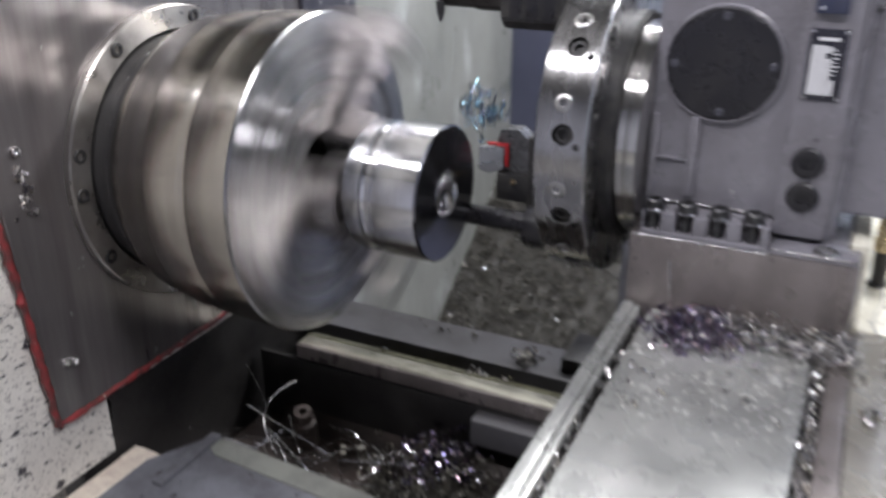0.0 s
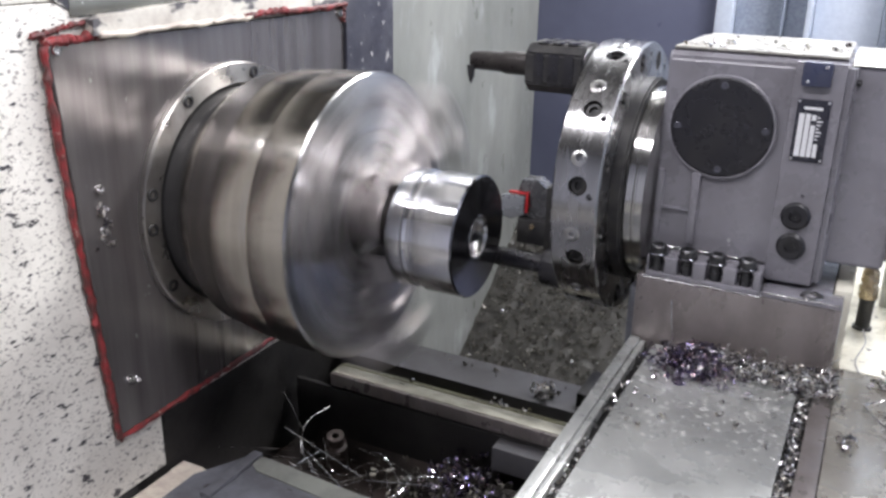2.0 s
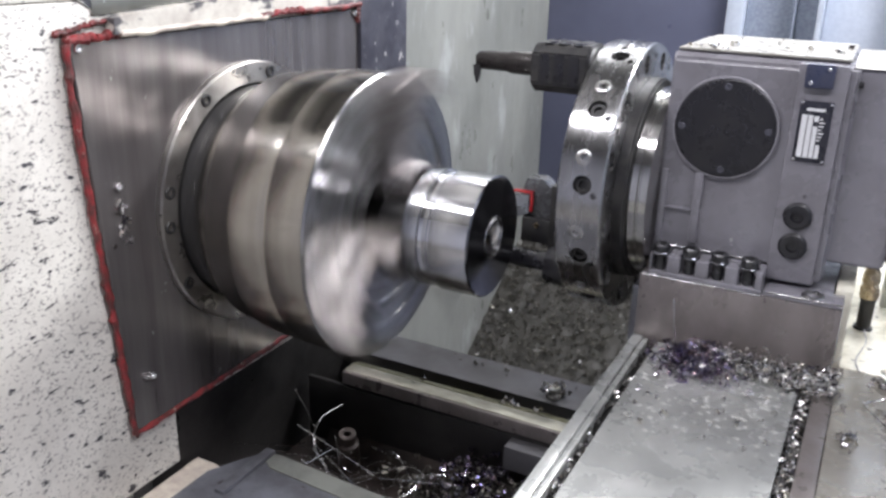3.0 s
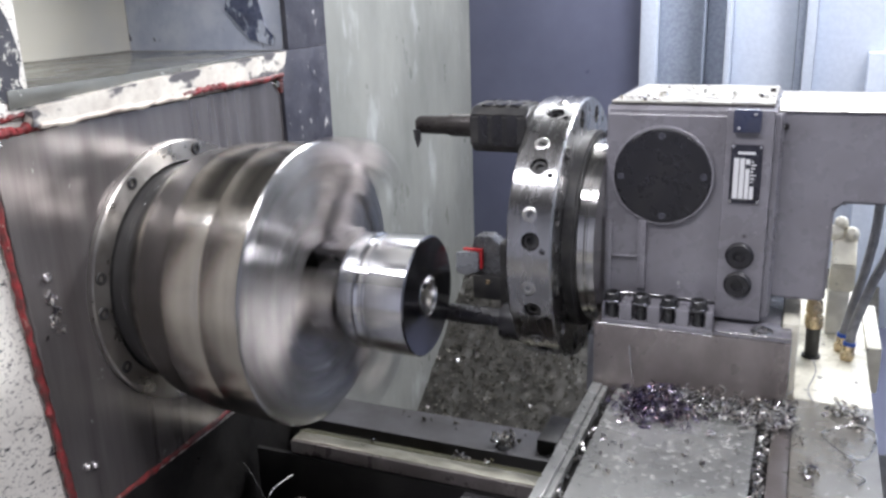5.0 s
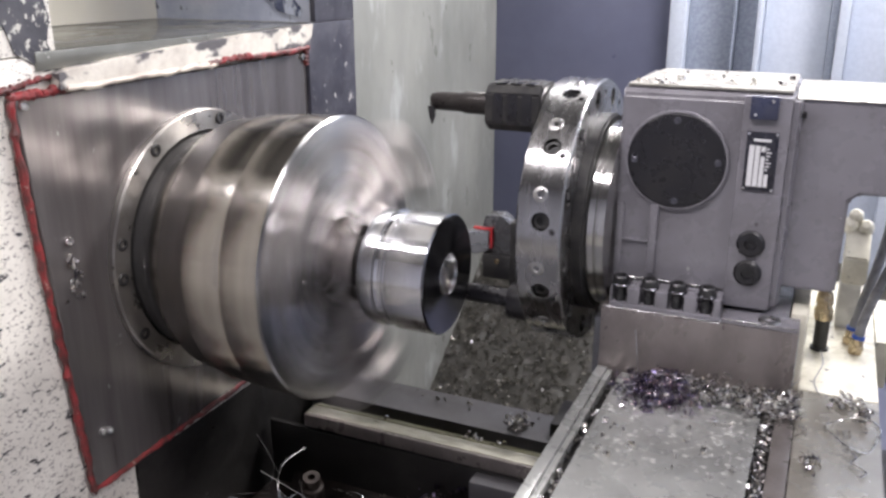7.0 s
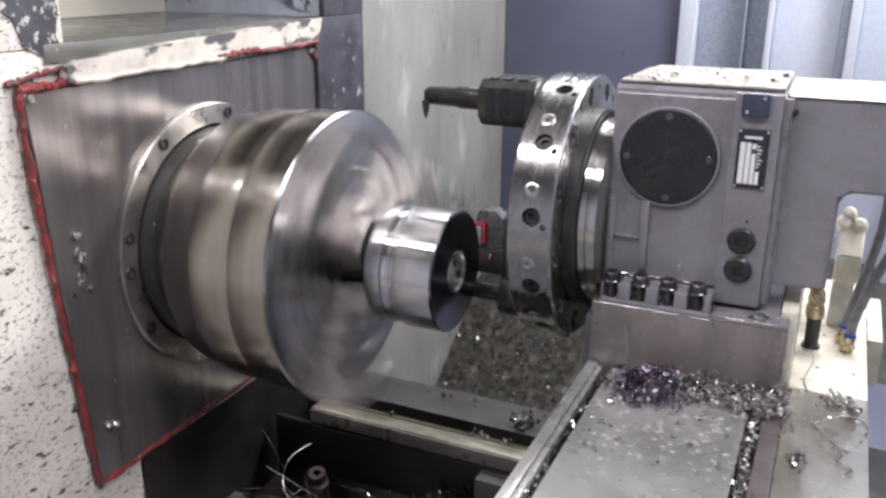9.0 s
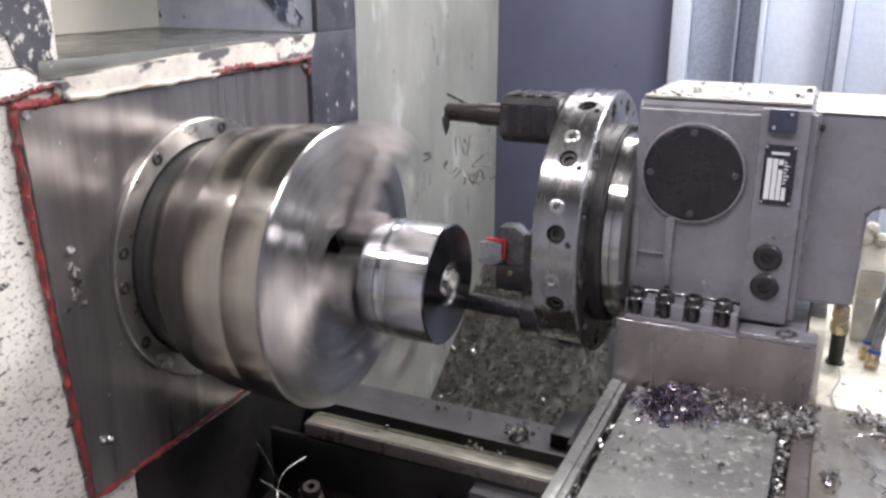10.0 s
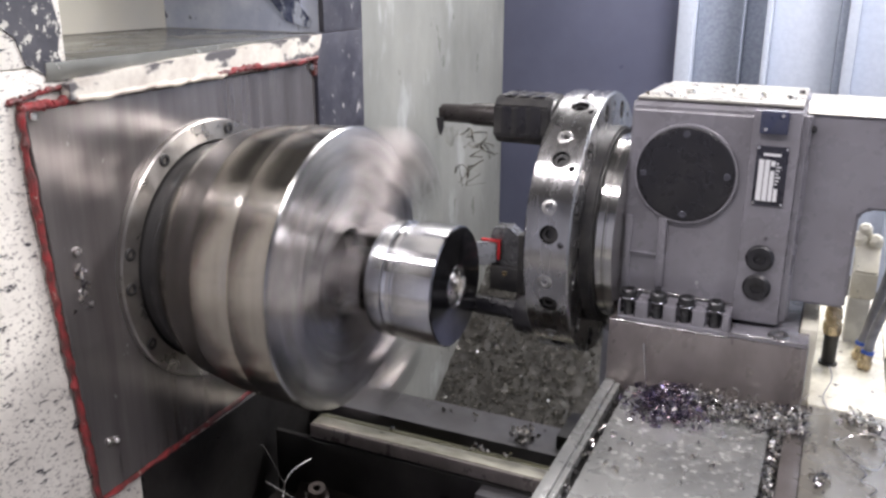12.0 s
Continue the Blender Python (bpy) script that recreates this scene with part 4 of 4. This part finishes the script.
def turret_parts(t):
    bm = B()
    turned(bm, [(0.1714, 0), (0.1714, 0.1130), (0.1728, 0.1144), (0.2070, 0.1144), (0.2083, 0.1131), (0.2083, 0)], (TY, TZ), 144)
    disc = part("turret_disc", bm, DISC, t, "ground steel twelve-station turret disc")
    c = B()
    for a in STATIONS:
        n = Vector((0, math.cos(radians(a)), math.sin(radians(a))))
        y, z = around(a, 0.1144)
        p = Vector((0.1915, y, z))
        rod(c, p + n * 0.01, p - n * 0.009, [(0, 0), (0, 0.0074), (1, 0.0074), (1, 0)], 20)
        a2 = a + 3.6
        n2 = Vector((0, math.cos(radians(a2)), math.sin(radians(a2))))
        y, z = around(a2, 0.1144)
        p = Vector((0.2015, y, z))
        rod(c, p + n2 * 0.01, p - n2 * 0.006, [(0, 0), (0, 0.0026), (1, 0.0026), (1, 0)], 12)
        for da, r, rr in ((-9.7, 0.1010, 0.0078), (6, 0.1045, 0.0024)):
            y, z = around(a + da, r)
            rod(c, (0.220, y, z), (0.2000, y, z), [(0, 0), (0, rr), (1, rr), (1, 0)], 16)
    cut(disc, c)
    for a in STATIONS:
        n = Vector((0, math.cos(radians(a)), math.sin(radians(a))))
        y, z = around(a, 0.1062)
        part("clamp_screw", socket_screw(B(), (0.1915, y, z), n, 0.0066, 0.0055), DARK, disc, "recessed clamp screw")
        n = Vector((0, math.cos(radians(a - 10.5)), math.sin(radians(a - 10.5))))
        y, z = around(a - 10.5, 0.1129)
        bm = B()
        rod(bm, (0.1895, y, z), Vector((0.1895, y, z)) + n * 0.0024, [(0, 0), (0, 0.0062), (0.7, 0.0062), (1, 0.0050), (1, 0.003), (0.4, 0.0022), (0.4, 0)], 20)
        part("rim_plug", bm, STEEL, disc, "bright coolant plug in the rim")
    bm = B()
    turned(bm, [(0.2085, 0), (0.2085, SEAL), (0.2165, SEAL), (0.2175, SEAL - 0.002), (0.2185, SEAL - 0.002), (0.2185, 0)], (TY, TZ), 128)
    part("seal_ring", bm, DARK, t, "dark seal ring behind the disc")
    bm = B()
    turned(bm, [(0.2187, 0), (0.2187, HUB - 0.001), (0.2198, HUB), (0.2250, HUB), (0.2258, HUB - 0.0015), (0.2270, HUB - 0.0015), (0.2278, HUB), (0.2333, HUB), (0.2333, 0)], (TY, TZ), 128)
    part("hub_flange", bm, HUBSTEEL, t, "polished hub flange")
    # boring bar holder at the top
    y0, z0 = 0.0700, 0.1335
    bm = B()
    prism(bm, [(y0 - 0.024, z0 - 0.012), (y0 - 0.016, z0 - 0.0195), (y0 + 0.016, z0 - 0.0195), (y0 + 0.024, z0 - 0.012), (y0 + 0.024, z0 + 0.012), (y0 + 0.016, z0 + 0.0195),
               (y0 - 0.016, z0 + 0.0195), (y0 - 0.024, z0 + 0.012)], "x", 0.1225, 0.1712)
    bmesh.ops.bevel(bm, geom=bm.edges[:], offset=0.0016, segments=2, affect="EDGES")
    holder = part("bar_holder", bm, DARK, t, "black boring bar holder")
    for x in (0.1300, 0.1425, 0.1550):
        bm = B()
        box(bm, (x, y0 - 0.0247, z0 - 0.0125), (x + 0.0085, y0 - 0.0238, z0 + 0.0125), 0.0004)
        box(bm, (x, y0 - 0.0165, z0 + 0.0193), (x + 0.0085, y0 + 0.0165, z0 + 0.0203), 0.0004)
        part("holder_rib", bm, BLACK, holder, "raised rib of the holder")
    for x in (0.133, 0.147, 0.160):
        part("set_screw", socket_screw(B(), (x, y0, z0 + 0.0192), (0, 0, 1), 0.0045, 0.0012), DARK, holder)
    bm = B()
    rod(bm, (0.0655, y0, z0 - 0.0005), (0.1222, y0, z0), [(0, 0), (0, 0.0070), (0.05, 0.0080), (0.50, 0.0086), (0.55, 0.0098), (1, 0.0100), (1, 0)], 24)
    box(bm, (0.0645, y0 - 0.006, z0 - 0.0075), (0.0715, y0 + 0.001, z0 + 0.0045), 0.0008)
    part("boring_bar", bm, BROWNBAR, holder, "brown-stained boring bar")
    bm = B()
    prism(bm, [(0.0640, z0 - 0.004), (0.0700, z0 - 0.004), (0.0700, z0 - 0.0125), (0.0675, z0 - 0.0195), (0.0650, z0 - 0.0120)], "y", y0 - 0.0095, y0 - 0.0062)
    part("cutting_insert", bm, DARK, holder)
    # lower bar
    y1, z1 = 0.0485, -0.0342
    bm = B()
    rod(bm, (0.096, y1, z1 + 0.002), (0.150, y1, z1 + 0.002), [(0, 0), (0, 0.0078), (0.02, 0.0084), (1, 0.0084), (1, 0)], 24)
    low = part("lower_bar", bm, BLACK, t, "black tool bar on the turret")
    bm = B()
    rod(bm, (0.1492, y1, z1), (0.1712, y1, z1), [(0, 0), (0, 0.0155), (0.08, 0.0165), (1, 0.0165), (1, 0)], 28)
    part("bar_collar", bm, BLACK, low)
    # turning tool behind the workpiece
    bm = B()
    prism(bm, [(0.108, 0.020), (0.111, 0.030), (0.126, 0.031), (0.1395, 0.020), (0.1395, -0.026), (0.110, -0.030)], "y", 0.082, 0.100)
    bmesh.ops.bevel(bm, geom=bm.edges[:], offset=0.0010, segments=2, affect="EDGES")
    tool = part("tool_block", bm, TOOLSTEEL, t, "grey steel turning tool block with a red insert seat")
    bm = B()
    box(bm, (0.1388, 0.070, -0.042), (0.1712, 0.112, 0.030), 0.002)
    part("tool_shank", bm, DARK, tool)
    bm = B()
    for lo, hi in (((0.1010, 0.0775, 0.0175), (0.1195, 0.0818, 0.0195)), ((0.1170, 0.0775, 0.0010), (0.1195, 0.0818, 0.0172))):
        box(bm, lo, hi, 0.0004)
    part("insert_seat", bm, INSERT, tool, "red coated insert seat")
    bm = B()
    prism(bm, [(0.0945, -0.004), (0.0950, 0.0155), (0.1165, 0.0168), (0.1165, -0.001), (0.104, -0.006)], "y", 0.0755, 0.0818)
    bmesh.ops.bevel(bm, geom=bm.edges[:], offset=0.0007, segments=2, affect="EDGES")
    part("cutting_insert", bm, CARBIDE, tool, "pale grey carbide insert")
    bm = B()
    box(bm, (0.112, 0.073, -0.026), (0.1385, 0.0815, -0.0035), 0.0012)
    part("clamp_finger", bm, DARK, tool)
    part("brass_screw", socket_screw(B(), (0.1265, 0.0732, -0.009), (0, -1, 0), 0.0024, 0.0016), BRASS, tool, "small brass coolant screw")


DISC = material("ground_disc_steel", (0.41, 0.405, 0.41), 0.26, 1.0, (0.34, 0.335, 0.335), 18, (3, 1, 1), bump=0.02, fine=260, rough_var=0.05, lathe=0.8)
HUBSTEEL = material("polished_hub_steel", (0.62, 0.61, 0.60), 0.22, 1.0, (0.55, 0.54, 0.52), 18, (3, 1, 1), bump=0, rough_var=0.04, lathe=0.9)
TOOLSTEEL = material("grey_tool_steel", (0.20, 0.20, 0.21), 0.3, 0.7, (0.14, 0.14, 0.145), 50)
BROWNBAR = material("brown_stained_steel", (0.052, 0.047, 0.045), 0.35, 0.6, (0.035, 0.031, 0.031), 50)


def hose_parts(t):
    x, y = 0.4015, 0.1486
    bm = B()
    rod(bm, (x, y, -0.0757), (x, y, -0.047), [(0, 0), (0, 0.0078), (0.08, 0.0078), (0.1, 0.0058), (0.9, 0.0060), (1, 0.0068), (1, 0)], 20)
    base = part("hose_fitting", bm, DARK, t, "black and brass coolant fitting")
    bm = B()
    rod(bm, (x, y, -0.047), (x - 0.001, y, -0.019), [(0, 0), (0, 0.0074), (0.1, 0.0078), (0.34, 0.0078), (0.4, 0.0064), (0.5, 0.0064), (0.52, 0.0072), (0.82, 0.0066), (0.9, 0.0052), (1, 0.0048), (1, 0)], 18)
    part("brass_nut", bm, BRASS, base, "tarnished brass nut")
    bm = B()
    prism(bm, [(0.205, -0.032), (0.205, -0.007), (0.232, 0.016), (0.240, 0.016), (0.240, -0.032)], "x", 0.4125, 0.4335)
    bmesh.ops.bevel(bm, geom=bm.edges[:], offset=0.0018, segments=2, affect="EDGES")
    valve = part("valve_block", bm, CREAM, t, "white plastic valve block")
    bm = B()
    box(bm, (0.4125, 0.207, -0.0757), (0.4305, 0.236, -0.0322), 0.0015)
    part("valve_foot", bm, GUARDWHITE, valve, "greyed plastic valve foot")
    for dx, dz, r in ((0.001, 0.020, 0.0072), (0.0145, 0.019, 0.0068), (0.005, 0.029, 0.0062)):
        bm = B()
        rod(bm, (0.4140 + dx, 0.236, dz - 0.006), (0.4130 + dx, 0.224, dz + 0.002), [(0, 0), (0, r), (0.6, r), (0.85, r * 0.8), (1, r * 0.5), (1, 0)], 18)
        part("valve_knob", bm, CREAM, valve)
    for k, (x, y, pts) in enumerate((
            (0.4300, 0.151, [(0.4345, 0.155, -0.040), (0.4450, 0.160, -0.004), (0.4545, 0.164, 0.022), (0.4650, 0.172, 0.07), (0.470, 0.178, 0.12)]),
            (0.4255, 0.170, [(0.4315, 0.174, -0.036), (0.4400, 0.178, 0.006), (0.4445, 0.183, 0.045), (0.4450, 0.188, 0.12)]))):
        bm = B()
        rod(bm, (x, y, -0.0757), (x + 0.0012, y + 0.001, -0.0620), [(0, 0), (0, 0.0052), (0.3, 0.0062), (0.5, 0.0060), (0.55, 0.0050), (1, 0.0052), (1, 0)], 16)
        f = part("elbow_fitting", bm, BRASS, t, "brass push-in hose fitting")
        bm = B()
        rod(bm, (x + 0.0012, y + 0.001, -0.0620), (x + 0.0015, y + 0.0012, -0.0590), [(0, 0), (0, 0.0054), (1, 0.0052), (1, 0)], 16)
        part("blue_collar", bm, BLUERING, f, "blue release collar")
        part("hose", sweep(B(), curve_through([(x + 0.0015, y + 0.0012, -0.0592)] + pts, 8), 0.0040, 12), HOSE, t, "grey coolant hose")
    bm = B()
    box(bm, (0.4475, 0.185, -0.12), (0.4605, 0.30, -0.0755), 0.002)
    part("cream_wing", bm, CREAM, t)


GUARDWHITE = material("greyed_white_plastic", (0.66, 0.65, 0.61), 0.4, 0.0, (0.5, 0.49, 0.46), 60)


def carriage():
    t = thing("turret_carriage", (0.3, 0, -0.13), "lathe carriage with grey turret housing and twelve-station steel disc", "lathe turret")
    slide_parts(t)
    base_parts(t)
    housing_parts(t)
    turret_parts(t)
    hose_parts(t)
    return t


CARRIAGE = carriage()
RIDERS = []  # loose chips that ride on the carriage


def carriage_chips():
    def heap(cx, cy, sx, sy, h):
        def spot(r):
            x, y = r.gauss(cx, sx), min(0.034, r.gauss(cy, sy))
            e = math.exp(-((x - cx) / sx) ** 2 / 2 - ((y - cy) / sy) ** 2 / 2)
            return (x, y, -0.0745 + r.random() * h * e)
        return spot
    RIDERS.append(single("chip_heap", curls(41, 800, heap(0.292, 0.010, 0.013, 0.014, 0.017), 0.0062, 0.00018), BLUECHIPS, (0.287, 0.02, -0.076),
                         "heap of blue-purple tempered steel chips on the slide", "metal chips", kind="stuff"))

    def line(r):
        x = r.uniform(0.295, 0.392)
        return (x, min(0.033, r.gauss(0.014, 0.010)), -0.0745 + r.random() * 0.009)
    RIDERS.append(single("chip_heap", curls(42, 560, line, 0.0048, 0.00022), CHIPS, (0.34, 0.015, -0.076), "bright silver chips strewn along the base block", "metal chips", kind="stuff"))

    def groove(r):
        if r.random() < 0.82:
            return (r.uniform(0.3665, 0.3745), r.uniform(-0.20, 0.03), -0.081 + r.random() * 0.004)
        return (r.uniform(0.2465, 0.252), r.uniform(-0.2, 0.03), -0.081 + r.random() * 0.003)
    RIDERS.append(single("groove_chips", curls(43, 420, groove, 0.0030, 0.00028), CHIPS, (0.37, -0.05, -0.083), "small chips filling the grooves of the slide", "metal chips", kind="stuff"))

    def strewn(r):
        if r.random() < 0.6:
            return (r.uniform(0.258, 0.36), r.uniform(-0.10, 0.01), -0.0742)
        return (r.uniform(0.392, 0.444), r.uniform(-0.03, 0.06), -0.0742)
    RIDERS.append(single("loose_chips", curls(44, 44, strewn, 0.0046, 0.00022), CHIPS, (0.31, -0.03, -0.076), "loose bright chips on the cover plates", "metal chips", kind="stuff"))
    def above(r):
        return (r.uniform(0.24, 0.36), r.uniform(0.07, 0.17), 0.1582)
    RIDERS.append(single("loose_chips", curls(31, 22, above, 0.0035, 0.0004), CHIPS, (0.3, 0.12, 0.157), "small bright chips on the wet housing top", "metal chips", kind="stuff"))
    # oil drops lying on the plate, pale to stand in for wet glints
    rng = random.Random(45)
    bm = B()
    for _ in range(170):
        x, y = rng.uniform(0.256, 0.362), rng.gauss(-0.045, 0.035)
        if y > 0.01:
            continue
        r = rng.uniform(0.0006, 0.0025)
        n = 10
        top = bm.verts.new((x, y, -0.0760 + r * 0.34))
        ring = [bm.verts.new((x + r * rng.uniform(0.75, 1.2) * math.cos(6.2832 * k / n), y + r * rng.uniform(0.7, 1.1) * math.sin(6.2832 * k / n), -0.0759)) for k in range(n)]
        for k in range(n):
            bm.faces.new((ring[k], ring[(k + 1) % n], top))
    RIDERS.append(single("glint_drops", bm, GLINTDROPS, (0.31, -0.04, -0.076), "oil drops on the steel cover plate, glints put into their pale colour", "oil drops", kind="stuff"))

    def strand(pts, r, label, origin, mat=BRIGHT):
        RIDERS.append(single("wire_swarf", sweep(B(), curve_through(pts, 8), r, 6), mat, origin, label, "swarf", "strands of swarf"))
    strand([(0.268, 0.030, -0.073), (0.265, 0.032, -0.055), (0.2625, 0.033, -0.036)], 0.0006, "thin upright strand of bright swarf by the base block", (0.268, 0.03, -0.076))
    strand([(0.372, 0.022, -0.073), (0.380, 0.03, -0.066), (0.389, 0.034, -0.055)], 0.0003, "thin slanting strand of bright swarf", (0.372, 0.022, -0.076))
    strand([(0.404, 0.055, -0.0745), (0.400, 0.075, -0.073), (0.405, 0.095, -0.066), (0.402, 0.108, -0.06)], 0.0005, "grey strand of swarf on the cream plate", (0.404, 0.055, -0.076), HOSE)
    ring = [(0.428 + 0.017 * math.cos(a) * (1 + 0.15 * math.sin(3 * a)), -0.002 + 0.024 * math.sin(a), -0.0735 + 0.003 * math.sin(2 * a)) for a in [k * 0.55 for k in range(13)]]
    strand([(0.424, -0.024, -0.0745), (0.430, -0.034, -0.074), (0.427, -0.044, -0.0745), (0.436, -0.052, -0.0738), (0.432, -0.060, -0.0745)], 0.0007, "kinked bright tail of swarf on the plate", (0.43, -0.04, -0.076))

    def clump(r):
        cx, cy = r.choice(((0.428, 0.040), (0.436, 0.028), (0.420, 0.050), (0.402, -0.055)))
        return (r.gauss(cx, 0.004), r.gauss(cy, 0.006), -0.0742 + r.random() * 0.003)
    RIDERS.append(single("loose_chips", curls(46, 60, clump, 0.0060, 0.00028), CHIPS, (0.428, 0.03, -0.076), "small clumps of bright curled chips on the rear plate", "metal chips", kind="stuff"))
    strand(ring, 0.0009, "looped bright strand of swarf on the plate", (0.428, -0.005, -0.076))


carriage_chips()


# ---- chips that fly off the cut ----
def flying_chip(seed, colour, size, count, label, curl=0.0075):
    rng = random.Random(seed)

    def spot(r):
        return (r.gauss(0, size), r.gauss(0, size * 0.6), r.gauss(0, size))
    return single("falling_chips", curls(seed, count, spot, curl, 0.00035), colour, (0, 0, 0), label, "metal chips", kind="stuff")


FALL_A = flying_chip(51, CYANCHIPS, 0.011, 34, "tangle of hot blue chips falling from the cut")
FALL_B = flying_chip(52, CYANCHIPS, 0.010, 30, "tangle of hot blue chips falling behind the workpiece")

FLY = flying_chip(53, DULLCHIPS, 0.022, 9, "sparse spray of thin curled chips behind the workpiece", 0.017)


# ---- what moves ----
def motions():
    for ob in [CARRIAGE, *RIDERS]:
        x, y, z = ob["o"]
        walk(ob, [(t, pose(x + d, y, z + H)) for t, d in FEED])
    turns, total = [(JAWS[0][0], JAWS[0][1] - 90)], JAWS[0][1] - 90
    for (t0, a0), (t1, a1) in zip(JAWS, JAWS[1:]):
        total += a1 - a0 + 120 * round((SPIN * (t1 - t0) - a1 + a0) / 120)
        turns.append((t1, total))
    for ob in (CHUCK_THING, WORK_THING):
        x, y, z = ob["o"]
        walk(ob, [(k / 30, pose(x, y, z + H, float(np.interp(k / 30, *zip(*turns))))) for k in range(361)])
    walk(FLY, [(0, pose(0.05, 0.10, -0.01 + H)), (8.9, pose(0.05, 0.10, -0.01 + H)), (9.2, pose(0.045, 0.13, 0.09 + H, 60, 20)), (9.6, pose(0.06, 0.15, 0.10 + H, 130, 40)),
               (10.0, pose(0.055, 0.15, 0.075 + H, 190, 20)), (10.5, pose(0.066, 0.15, 0.068 + H, 250, 50)), (11.0, pose(0.06, 0.15, 0.085 + H, 320, 30)), (11.5, pose(0.05, 0.14, 0.075 + H, 390, 60)),
               (12, pose(0.055, 0.14, 0.085 + H, 450, 40))])
    walk(FALL_A, [(0, pose(0.096, 0.08, 0.045 + H)), (0.1, pose(0.108, 0.08, 0.018 + H, 40)), (0.2, pose(0.1178, 0.08, -0.010 + H, 80, 20)), (0.3, pose(0.1165, 0.08, -0.014 + H, 120, 30)),
                  (0.4, pose(0.135, 0.085, -0.06 + H, 170, 50)), (0.5, pose(0.14, 0.18, -0.19 + H, 200, 60)), (0.6, pose(0.15, 0.31, -0.33 + H, 220, 60)),
                  (0.8, pose(0.15, 0.46, -0.51 + H, 240, 60)), (12, pose(0.15, 0.46, -0.51 + H, 240, 60))])
    walk(FALL_B, [(0, pose(0.06, 0.085, -0.01 + H)), (4.0, pose(0.06, 0.085, -0.01 + H)), (4.3, pose(0.118, 0.072, 0.005 + H, 40)), (4.4, pose(0.128, 0.07, -0.005 + H, 80, 20)),
                  (4.5, pose(0.14, 0.06, -0.035 + H, 130, 30)), (4.6, pose(0.14, 0.055, -0.075 + H, 160, 50)), (4.7, pose(0.15, 0.07, -0.13 + H, 200, 70)), (4.8, pose(0.165, 0.20, -0.20 + H, 220, 80)),
                  (4.9, pose(0.17, 0.30, -0.33 + H, 230, 80)), (5.1, pose(0.17, 0.45, -0.515 + H, 250, 80)), (12, pose(0.17, 0.45, -0.515 + H, 250, 80))])


motions()
